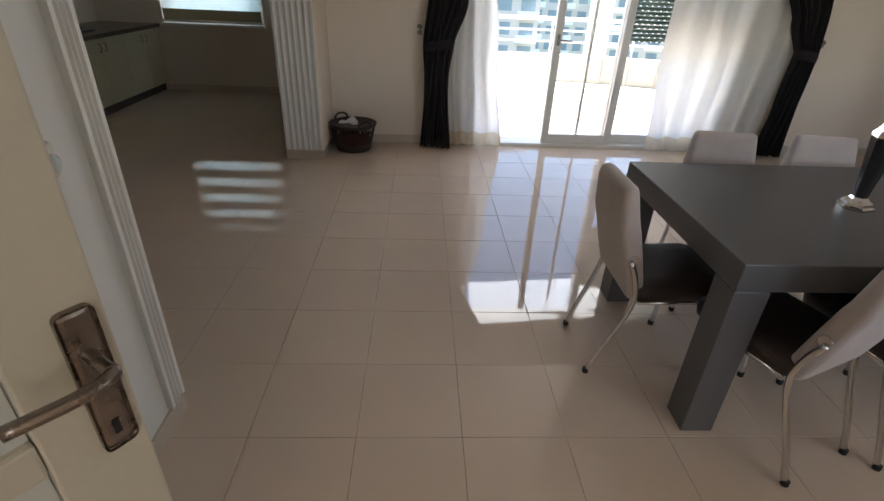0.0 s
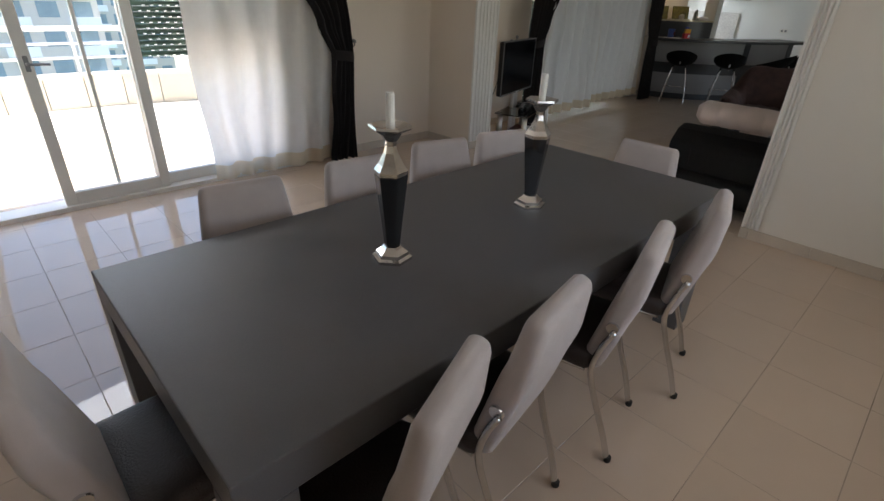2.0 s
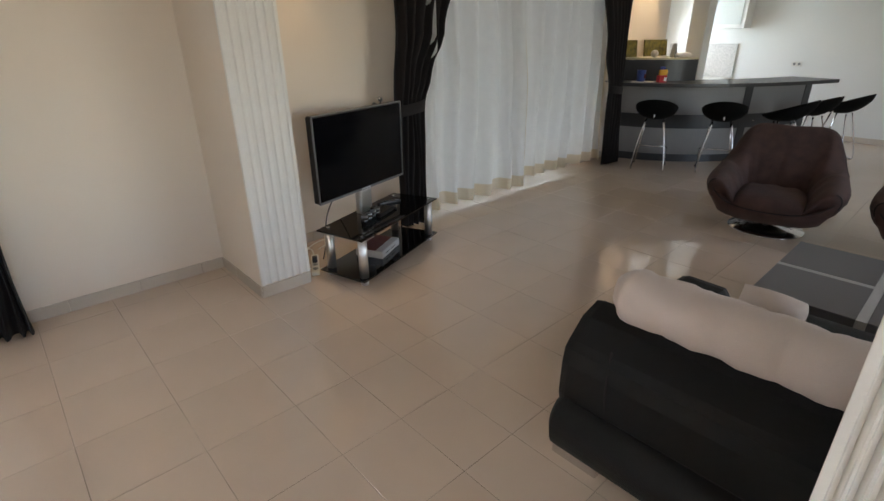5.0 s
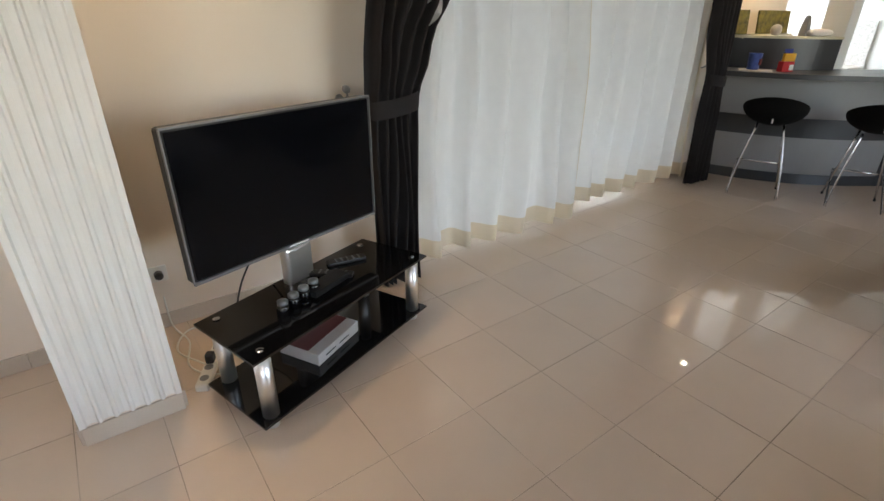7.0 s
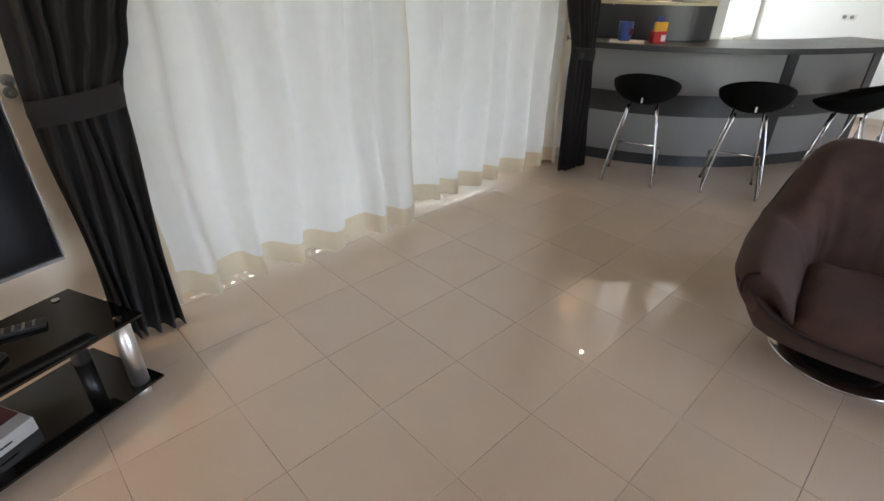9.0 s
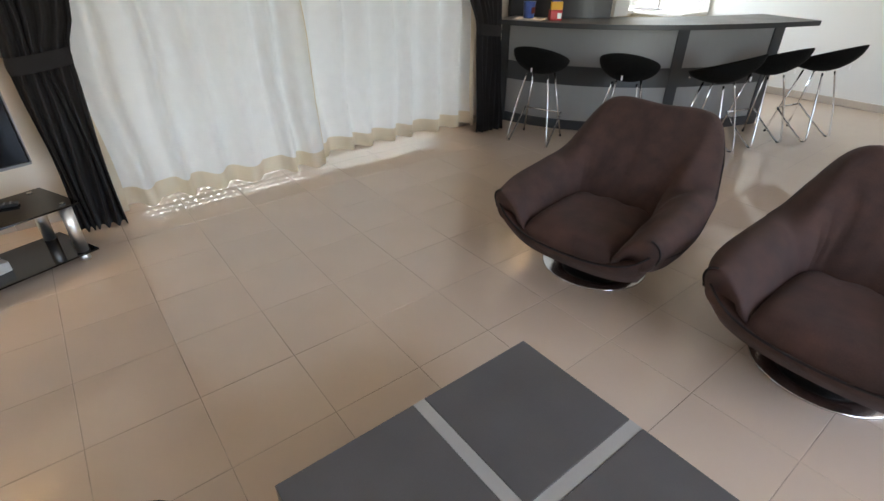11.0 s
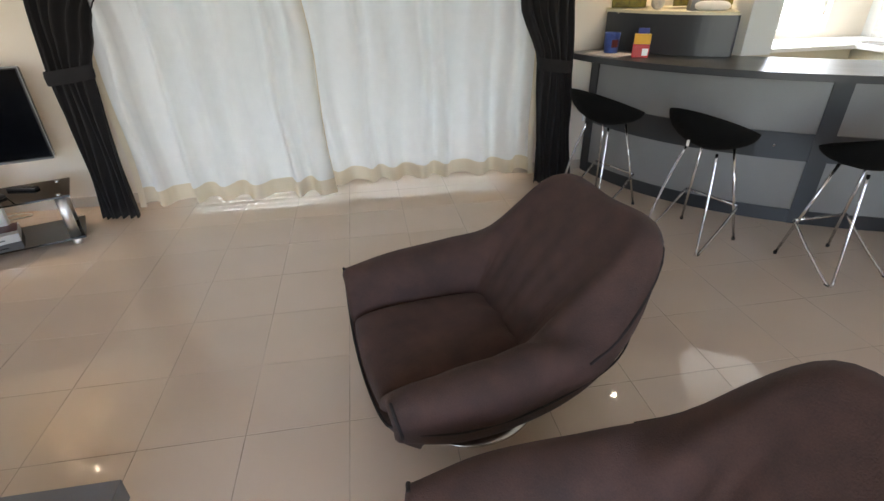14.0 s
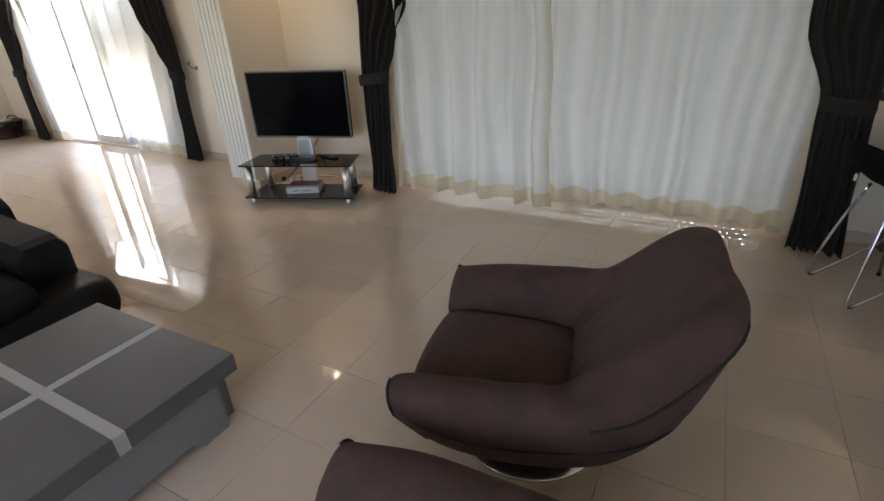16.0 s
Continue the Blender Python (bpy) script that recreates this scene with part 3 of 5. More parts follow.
part("frame", box(box(box(boxed(DX0, DX0 + 0.06, 5.19, 5.33, 0.0, WIN_TOP, 0.003), DX1 - 0.06, DX1, 5.19, 5.33, 0.0, WIN_TOP, 0.003), DX0 + 0.06, DX1 - 0.06, 5.19, 5.33, WIN_TOP - 0.06, WIN_TOP, 0.003),
                  DX0 + 0.06, DX1 - 0.06, 5.17, 5.36, -0.003, 0.035, 0.003), UPVC, door)
leaf = framed_leaf(door, "sliding_leaf", 1.46, 2.20, 5.235, 0.036, WIN_TOP - 0.06)
part("handle", tube(box(bmesh.new(), -0.014, 0.014, -0.012, 0.0, -0.05, 0.05, 0.004), smooth_line([(0, -0.01, 0.0), (0, -0.045, 0.0), (0.02, -0.052, 0.0), (0.12, -0.052, -0.004)]), 0.009), GREY_PLASTIC, leaf, "grey lever handle").matrix_basis = pose(1.50, 5.207, 1.04)
framed_leaf(door, "fixed_leaf", 2.12, DX1 - 0.06, 5.297, 0.036, WIN_TOP - 0.06)
part("inner_stile", boxed(1.835, 1.86, 5.28, 5.31, 0.036, WIN_TOP - 0.06), UPVC, door)


def roller_shutter(name, x0, x1, z0, y, label, open_rows=(0, 99), slot=None):
    t = thing(name, pose(0, 0, 0), label, "shutter")
    z, k = z0, 0
    while z < WIN_TOP:
        bm = bmesh.new()
        prof = [(y, z), (y - 0.006, z + 0.012), (y - 0.006, z + 0.028), (y, z + 0.037), (y + 0.008, z + 0.037), (y + 0.008, z)]
        loft(bm, [[Vector((x, py, pz)) for py, pz in prof] for x in (x0, x1)])
        slat = part("slat", bm, SHUTTER, t)
        if not open_rows[0] <= k < open_rows[1]:
            z, k = z + 0.04, k + 1
            continue
        # glowing blocks along the slat's foot, in place of slots that pass daylight
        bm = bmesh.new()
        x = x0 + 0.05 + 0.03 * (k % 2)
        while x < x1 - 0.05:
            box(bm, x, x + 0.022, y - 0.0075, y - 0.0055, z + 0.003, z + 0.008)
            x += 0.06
        part("slot_row", bm, slot or SLOT_GLOW, slat, "row of glowing blocks standing for daylight slots")
        z, k = z + 0.04, k + 1
    return t


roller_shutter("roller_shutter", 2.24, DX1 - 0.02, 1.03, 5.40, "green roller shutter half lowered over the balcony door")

roller_shutter("roller_shutter", LX0, LX1, 0.0, 5.48, "green roller shutter lowered outside the living room window", (2, 7), OPEN_SLOT_GLOW)
win = thing("window_1", pose(0, 0, 0), "wide white framed living room window behind sheers", "window", kind="structure")
framed_leaf(win, "window_leaf", LX0, (LX0 + LX1) / 2, 5.42, 0.0, WIN_TOP)
framed_leaf(win, "window_leaf", (LX0 + LX1) / 2, LX1, 5.42, 0.0, WIN_TOP)

# ---- balcony, parapet and rails ----
tagged(part("balcony_floor", boxed(-1.5, 12.0, NORTH + 0.25, 9.6, -0.2, -0.03), BALCONY), "sunlit pale balcony paving", "balcony", kind="structure")
tagged(part("sill", boxed(DX0, DX1, NORTH - 0.01, NORTH + 0.25, -0.2, -0.004), BALCONY), "pale stone door sill", "sill", kind="structure")
tagged(part("sill", boxed(LX0, LX1, NORTH - 0.01, NORTH + 0.25, -0.2, -0.004), BALCONY), "pale stone window sill", "sill", kind="structure")


def parapet():
    """A bowed parapet of stone panels with white rails above."""
    t = thing("parapet", pose(0, 0, 0), "bowed low balcony parapet of pale stone panels", "parapet", kind="structure")
    cx, cy, r = 2.1, 3.2, 6.1
    n = 22
    angs = [radians(22 + 95 * k / n) for k in range(n + 1)]
    for a0, a1 in zip(angs, angs[1:]):
        a1 -= 0.0015
        bm = bmesh.new()
        ring = [(r, a0), (r, a1), (r + 0.2, a1), (r + 0.2, a0)]
        loft(bm, [[Vector((cx + q * math.cos(a), cy + q * math.sin(a), z)) for q, a in ring] for z in (-0.03, 0.37)])
        part("panel", bm, PARAPET, t)
    bm = bmesh.new()
    loft(bm, [[Vector((cx + q * math.cos(a), cy + q * math.sin(a), z)) for q, z in ((r - 0.03, 0.37), (r - 0.03, 0.41), (r + 0.23, 0.41), (r + 0.23, 0.37))] for a in angs])
    part("coping", bm, PARAPET, t, "pale coping stone")
    rail = thing("balcony_rail", pose(0, 0, 0), "white tubular balcony railing on the parapet", "railing")
    for z, rr in ((0.62, 0.018), (0.80, 0.018), (0.98, 0.030)):
        part("rail_bar", tube(bmesh.new(), [(cx + (r + 0.1) * math.cos(a), cy + (r + 0.1) * math.sin(a), z) for a in angs], rr, 8), RAIL_WHITE, rail, smooth=True)
    for k in range(0, n + 1, 3):
        a = angs[k]
        part("post", tube(bmesh.new(), [(cx + (r + 0.1) * math.cos(a), cy + (r + 0.1) * math.sin(a), z) for z in (0.40, 0.98)], 0.02, 8), RAIL_WHITE, rail, smooth=True)


parapet()

# ---- the town below ----
GROUND = material("far_ground", (0.10, 0.12, 0.07), 0.9, vary=0.5, scale=0.02, grain=0.3, second=(0.26, 0.24, 0.20))
# Facade, window and sea colours are paled, the glare's haze put into them.
FACADE = material("pale_facade", (0.60, 0.57, 0.52), 0.8, vary=0.06, scale=0.2, grain=3)
FACADE_BLUE = material("blue_glass_facade", (0.18, 0.38, 0.52), 0.2, vary=0.2, scale=0.3, grain=2)
WINDOW_HAZED = material("hazed_far_window", (0.24, 0.32, 0.36), 0.15, vary=0.3, scale=0.5)
SEA = material("sea", (0.10, 0.36, 0.44), 0.3, vary=0.2, scale=0.01, grain=0.1)
tagged(part("ground", boxed(-3000, 3000, 12, 4000, -31, -30), GROUND), "hazy town ground far below the balcony", "ground", kind="structure")
tagged(part("water", boxed(-700, 20, 60, 3800, -31, -29.6), SEA), "turquoise sea beyond the town", "sea", kind="structure")


def apartment_building(x, y, turn, w, d, floors, bays, wall_mat, label):
    b = thing("apartment_building", pose(x, y, -30, 0, 0, turn), label, "building", "apartment buildings beyond the balcony")
    h = floors * 3.0
    part("wall", boxed(-w / 2, w / 2, -d / 2, d / 2, 0, h), wall_mat, b)
    part("roof", boxed(-w / 2 - 0.4, w / 2 + 0.4, -d / 2 - 0.4, d / 2 + 0.4, h, h + 0.8), FACADE, b)
    win_me = slab_me = None
    bay = w / bays
    for f in range(4, floors):
        for k in range(bays):
            cx = -w / 2 + bay * (k + 0.5)
            if win_me is None:
                wob = part("window", boxed(-bay * 0.3, bay * 0.3, -0.06, 0.03, 0.9, 2.5), WINDOW_HAZED, b)
                win_me = wob.data
            else:
                wob = new("window", win_me)
                wob.parent = b
            wob.matrix_basis = pose(cx, -d / 2, f * 3.0)
            if k % 2 == 0:
                if slab_me is None:
                    bm = boxed(-bay * 0.46, bay * 0.46, -1.4, -0.02, 0.0, 0.18)
                    box(bm, -bay * 0.46, bay * 0.46, -1.4, -1.32, 0.18, 1.0)
                    sob = part("balcony", bm, RAIL_WHITE, b)
                    slab_me = sob.data
                else:
                    sob = new("balcony", slab_me)
                    sob.parent = b
                sob.matrix_basis = pose(cx, -d / 2, f * 3.0)
    return b


apartment_building(9, 82, -6, 16, 14, 17, 5, FACADE, "pale apartment block with white balconies")
apartment_building(0, 95, 4, 7, 12, 20, 3, FACADE_BLUE, "slim tower with blue glass front")
apartment_building(27, 120, -10, 18, 14, 16, 6, FACADE, "pale apartment block with white balconies")
apartment_building(48, 105, -20, 20, 14, 13, 6, FACADE, "pale apartment block with white balconies")
apartment_building(-22, 150, 10, 18, 14, 14, 6, FACADE, "pale apartment block with white balconies")

# ---- television and its stand ----
STAND = pose(6.048, 4.608, 0, 0, 0, 20.0)


def tv_stand():
    t = thing("tv_stand", STAND, "black glass television stand with chrome pillar legs", "tv stand")
    def shelf(name, hw, y0, y1, z):
        bm = bmesh.new()
        ring = [(-hw, y0), (hw, y0), (hw - 0.03, y1), (-hw + 0.03, y1)]
        loft(bm, [[Vector((x, y, zz)) for x, y in ring] for zz in (z, z + 0.010)])
        part(name, bm, BLACK_GLASS, t, "black glass shelf")
    shelf("lower_shelf", 0.52, -0.29, 0.11, 0.048)
    shelf("upper_shelf", 0.52, -0.29, 0.11, 0.345)
    for sx in (-1, 1):
        for sy, yy in ((-1, -0.243), (1, 0.065)):
            x = sx * (0.455 if sy < 0 else 0.42)
            leg = part("leg", lathe(bmesh.new(), [(0.032, 0.058), (0.032, 0.344)], 20, (x, yy)), STEEL, t, "brushed metal pillar", smooth=True)
            part("foot", lathe(bmesh.new(), [(0.020, 0.0), (0.026, 0.004), (0.026, 0.025), (0.018, 0.035), (0.018, 0.047)], 20, (x, yy)), STEEL, leg, smooth=True)
            part("cap", lathe(bmesh.new(), [(0.014, 0.3555), (0.014, 0.3595), (0.008, 0.3615)], 14, (x, yy)), CHROME, leg)
    part("mast", boxed(-0.075, 0.075, 0.03, 0.085, 0.059, 0.531, 0.018, 3), STEEL, t, "grey metal mast")
    return t


tv_stand()


def television():
    t = thing("television", pose(6.045, 4.612, 0, 0, 0, 16.0), "large flat black television with thin silver frame", "television")
    w, z0, z1 = 0.474, 0.532, 1.112
    part("body", boxed(-w, w, 0.03, 0.085, z0, z1, 0.012), BLACK_PLASTIC, t)
    part("screen", boxed(-w + 0.014, w - 0.014, 0.024, 0.031, z0 + 0.018, z1 - 0.014), SCREEN, t, "dark glossy screen")
    bm = boxed(-w, w, 0.022, 0.034, z1 - 0.006, z1 + 0.002)
    box(bm, -w, w, 0.022, 0.034, z0 - 0.002, z0 + 0.010)
    box(bm, -w - 0.002, -w + 0.003, 0.022, 0.034, z0 + 0.010, z1 - 0.006)
    box(bm, w - 0.003, w + 0.002, 0.022, 0.034, z0 + 0.010, z1 - 0.006)
    part("bezel", bm, GREY_PLASTIC, t, "thin silver frame")
    part("maker_mark", boxed(-0.05, 0.05, 0.019, 0.022, z0 + 0.003, z0 + 0.011), RAIL_WHITE, t, "small pale bar of lettering")
    return t


television()


def remote(x, y, turn, length):
    t = thing("remote_control", STAND @ pose(x, y, 0.3552, 0, 0, turn), "black remote control on the glass shelf", "remote control", "remote controls")
    part("body", boxed(-0.024, 0.024, -length / 2, length / 2, 0.0, 0.018, 0.005), BLACK_PLASTIC, t)
    for k in range(5):
        for j in (-1, 0, 1):
            part("button", boxed(j * 0.014 - 0.004, j * 0.014 + 0.004, -length * 0.35 + k * length * 0.15, -length * 0.35 + k * length * 0.15 + 0.008, 0.018, 0.0205), GREY_PLASTIC, t)


remote(0.10, -0.05, 30, 0.20)
remote(0.24, -0.01, 62, 0.19)
for k in range(4):
    g = thing("door_phone_handset", STAND @ pose(-0.24 + 0.064 * k, -0.12 + 0.01 * k, 0.3552, 0, 0, 10 * k), "small dark glass jar on the stand", "jar", "small jars on the stand")
    part("jar", lathe(bmesh.new(), [(0.024, 0.0), (0.029, 0.006), (0.027, 0.034), (0.020, 0.044)], 14), BLACK_GLASS, g, smooth=True)
    part("lid", lathe(bmesh.new(), [(0.022, 0.044), (0.022, 0.058), (0.014, 0.062)], 14), GREY_PLASTIC, g, "grey lid", smooth=True)
    g.name = "small_jar"
decoder = thing("set_top_box", STAND @ pose(0.0, 0.02, 0.3552, 0, 0, 4), "small black decoder box on the stand", "decoder")
part("body", boxed(-0.10, 0.12, -0.16, -0.08, 0.0, 0.028, 0.004), BLACK_PLASTIC, decoder)
BOX_WHITE = material("printed_carton", (0.55, 0.52, 0.50), 0.5, vary=0.08, scale=12)
BOX_RED = material("dark_red_carton", (0.13, 0.03, 0.03), 0.5, vary=0.2, scale=12)
carton = thing("carton", STAND @ pose(-0.02, -0.05, 0.0582, 0, 0, 8), "flat white carton with dark red printed top on the lower shelf", "box")
part("body", boxed(-0.15, 0.15, -0.12, 0.10, 0.0, 0.058, 0.003), BOX_WHITE, carton)
part("top_print", boxed(-0.145, 0.145, -0.06, 0.095, 0.0582, 0.060), BOX_RED, carton, "dark red printed top")
for k in range(2):
    part("print_bar", boxed(-0.10 + 0.1 * k, -0.03 + 0.1 * k, -0.1218, -0.12, 0.024, 0.030), BLACK_PLASTIC, carton)

WHITE_PLASTIC = material("white_plastic", (0.72, 0.70, 0.64), 0.4, vary=0.03)
strip = thing("power_strip", pose(5.60, 4.72, 0, 0, 0, 62), "white power strip with plugs on the floor", "power strip")
part("body", boxed(-0.16, 0.16, -0.028, 0.028, 0.0, 0.035, 0.008), WHITE_PLASTIC, strip)
for k in range(4):
    part("socket", lathe(bmesh.new(), [(0.019, 0.0352), (0.019, 0.037), (0.015, 0.037)], 14, (-0.11 + 0.073 * k, 0)), GREY_PLASTIC, strip)
part("plug", boxed(-0.02, 0.02, -0.018, 0.018, 0.037, 0.085, 0.008), BLACK_PLASTIC, strip, "black plug")
for pts, mt in (([(5.58, 4.76, 0.006), (5.50, 4.94, 0.006), (5.58, 5.09, 0.006), (5.73, 5.04, 0.006), (5.68, 4.89, 0.006)], WHITE_PLASTIC),
                ([(5.73, 4.64, 0.006), (5.60, 4.66, 0.006), (5.52, 4.79, 0.006), (5.56, 4.99, 0.006), (5.52, 5.16, 0.03), (5.52, 5.22, 0.26)], WHITE_PLASTIC),
                ([(5.65, 4.68, 0.06), (5.73, 4.76, 0.15), (5.83, 4.89, 0.3), (5.98, 4.94, 0.5), (6.06, 4.94, 0.7)], BLACK_PLASTIC),
                ([(5.68, 5.04, 0.006), (5.88, 5.14, 0.006), (5.98, 5.09, 0.006), (5.78, 4.99, 0.006)], WHITE_PLASTIC)):
    tagged(part("cable", tube(bmesh.new(), smooth_line(pts, 8), 0.0045, 6), mt, smooth=True), "thin power cable trailing beside the stand", "cable", "cables by the stand")
outlet = thing("wall_socket", pose(5.52, NORTH, 0.30), "white wall socket with a black plug", "socket")
part("plate", boxed(-0.04, 0.04, -0.010, 0.0, -0.04, 0.04, 0.003), WHITE_PLASTIC, outlet)
part("plug", lathe(bmesh.new(), [(0.020, 0.0), (0.020, 0.03), (0.012, 0.045)], 14), BLACK_PLASTIC, outlet).matrix_basis = pose(0, -0.010, 0, 90, 0, 0)

# ---- swivel armchairs ----


def swivel_armchair():
    """A tub chair whose arms run out of the back. Front is local -x."""
    c = thing("swivel_armchair", pose(0, 0, 0), "brown suede swivel armchair with dark piping on a chrome disc", "armchair", "swivel armchairs")
    part("disc", lathe(bmesh.new(), [(0.285, 0.0), (0.292, 0.006), (0.288, 0.014), (0.18, 0.022), (0.06, 0.040), (0.05, 0.055)], 48), CHROME, c, "round chrome floor disc", smooth=True)
    part("column", lathe(bmesh.new(), [(0.05, 0.04), (0.05, 0.14)], 20), BLACK_PLASTIC, c, "short black swivel column", smooth=True)
    part("base_pan", lathe(bmesh.new(), [(0.10, 0.108), (0.19, 0.110), (0.205, 0.120), (0.19, 0.135)], 40), BLACK_PLASTIC, c, "black pan under the seat", smooth=True)

    # half curves from the middle of the back round to the arm's front tip
    belly = [(0.385, 0.0, 0.25), (0.365, 0.24, 0.25), (0.25, 0.36, 0.235), (0.02, 0.41, 0.225), (-0.20, 0.41, 0.235), (-0.355, 0.385, 0.275)]
    flank = [(0.505, 0.0, 0.50), (0.49, 0.30, 0.50), (0.36, 0.435, 0.43), (0.08, 0.485, 0.375), (-0.18, 0.49, 0.365), (-0.375, 0.445, 0.375)]
    rim = [(0.595, 0.0, 0.755), (0.568, 0.318, 0.740), (0.335, 0.446, 0.520), (0.10, 0.482, 0.465), (-0.18, 0.485, 0.450), (-0.388, 0.440, 0.440)]
    crest = [(0.555, 0.0, 0.805), (0.530, 0.300, 0.792), (0.260, 0.400, 0.545), (0.07, 0.420, 0.513), (-0.18, 0.418, 0.494), (-0.392, 0.400, 0.468)]
    brow = [(0.465, 0.0, 0.770), (0.445, 0.265, 0.760), (0.180, 0.308, 0.520), (0.05, 0.335, 0.492), (-0.18, 0.335, 0.473), (-0.388, 0.340, 0.447)]
    inner = [(0.240, 0.0, 0.500), (0.225, 0.195, 0.495), (0.150, 0.240, 0.425), (0.01, 0.258, 0.395), (-0.18, 0.262, 0.385), (-0.395, 0.275, 0.375)]
    foot = [(0.120, 0.0, 0.260), (0.115, 0.18, 0.260), (0.09, 0.215, 0.260), (0.0, 0.225, 0.260), (-0.18, 0.225, 0.260), (-0.370, 0.225, 0.270)]

    def whole(half):
        return smooth_line([(x, -y, z) for x, y, z in half[:0:-1]] + half, 8)

    def ring_of(ctrl, steps=4):
        n, out = len(ctrl), []
        for i in range(n):
            p, q, r, t = (ctrl[(i + k) % n] for k in (-1, 0, 1, 2))
            for k in range(steps):
                f = k / steps
                out.append(0.5 * (2 * q + (r - p) * f + (2 * p - 5 * q + 4 * r - t) * f * f + (3 * q - p - 3 * r + t) * f ** 3))
        return out

    curves = [whole(h) for h in (belly, flank, rim, crest, brow, inner, foot)]
    n = len(curves[0])
    rings = []
    for i in range(n):
        here = [cv[i] for cv in curves]
        way = Vector((here[0].x, here[0].y, 0)).normalized()
        back = max(0.0, 1 - abs(2 * i / (n - 1) - 1) / 0.45)
        ctrl = [way * 0.215 + Vector((0, 0, 0.118))] + [p.copy() for p in here]
        # gathered creases low on the back, soft dents along the arms
        ctrl[6] += Vector((0.008 * math.sin(i * 1.9) * back, 0, 0.004 * math.sin(i * 0.9)))
        ctrl[5] += Vector((0.004 * math.sin(i * 0.6 + 1), 0.003 * math.sin(i * 0.8), 0.004 * math.sin(i * 0.5)))
        ctrl[2] += way * 0.004 * math.sin(i * 0.7)
        rings.append(ring_of(ctrl))

    def shrunk(ring, k, d):
        mid = sum(ring, Vector()) / len(ring)
        return [mid + (p - mid) * k + Vector((d, 0, 0)) for p in ring]

    first, last = rings[0], rings[-1]
    rings = [shrunk(first, 0.50, -0.030), shrunk(first, 0.80, -0.025), shrunk(first, 0.94, -0.013)] + rings + [shrunk(last, 0.94, -0.013), shrunk(last, 0.80, -0.025), shrunk(last, 0.50, -0.030)]
    part("body", loft(bmesh.new(), rings), SUEDE, c, "brown suede tub with arms and back in one", smooth=True)

    # apron under the seat's front edge, from arm tip to arm tip
    def lip(v):
        w = abs(v)
        return Vector((-0.418 + 0.026 * w ** 2, 0.425 * v, 0.252 + 0.050 * w ** 2 + 0.10 * w ** 5))

    rings = []
    for k in range(25):
        v = -1 + k / 12
        p = lip(v)
        y = p.y
        rings.append([Vector((p.x + 0.16, y * 0.93, p.z - 0.01)), Vector((p.x + 0.035, y * 0.97, p.z + 0.012)), Vector((p.x + 0.006, y * 0.99, p.z + 0.006)), p, Vector((p.x + 0.008, y * 0.985, p.z - 0.03)), Vector((p.x + 0.030, y * 0.95, 0.55 * p.z + 0.062)),
                      Vector((p.x + 0.085, y * 0.84, 0.30 * p.z + 0.064)), Vector((p.x + 0.18, y * 0.56, 0.118)), Vector((p.x + 0.26, y * 0.50, 0.15))])
    part("apron", loft(bmesh.new(), rings), SUEDE, c, "suede front apron", smooth=True)
    part("piping", tube(bmesh.new(), [lip(-0.97 + 1.94 * k / 30) + Vector((-0.003, 0, 0.004)) for k in range(31)], 0.0055, 6), PIPING, c, "dark piping", smooth=True)
    for end in (first, last):
        part("piping", tube(bmesh.new(), [p + Vector((-0.006, 0, 0.001)) for p in end[7:17]], 0.0055, 6), PIPING, c, "dark piping", smooth=True)
    back = smooth_line([(p.x + 0.004, p.y, p.z) for p in curves[2][20:61:4]], 3)
    part("piping", tube(bmesh.new(), back, 0.005, 6), PIPING, c, "dark piping", smooth=True)
    for a0, a1 in ((2, 30), (51, 79)):
        part("seam", tube(bmesh.new(), [p * 1.004 for p in curves[1][a0:a1]], 0.0035, 6), PIPING, c, "dark seam", smooth=True)
    seat = pillow(bmesh.new(), 0.60, 0.50, 0.185, pose(-0.115, 0, 0.283, 0, 3, 0), 0.28, 22)
    for v in seat.verts:
        # creases running in from the back edge
        v.co.z += 0.006 * math.sin(38 * v.co.y + 6 * v.co.x) * math.exp(-((v.co.x - 0.13) / 0.10) ** 2) + 0.004 * math.sin(9 * v.co.x + 7 * v.co.y)
    part("seat_cushion", seat, SUEDE, c, smooth=True)
    return c


armchair = swivel_armchair()
armchair.matrix_basis = pose(8.88, 2.70, 0, 0, 0, 10)
copy_thing(armchair, pose(8.985, 1.56, 0, 0, 0, 1))

# ---- sofa and coffee table ----


def crumpled(w, d, h):
    bm = pillow(bmesh.new(), w, d, h, Matrix(), 0.5, 20)
    for v in bm.verts:
        v.co.z += 0.010 * math.sin(29 * v.co.x + 17 * v.co.y) + 0.007 * math.sin(41 * v.co.y - 13 * v.co.x)
        v.co.x += 0.012 * math.sin(23 * v.co.y)
    return bm


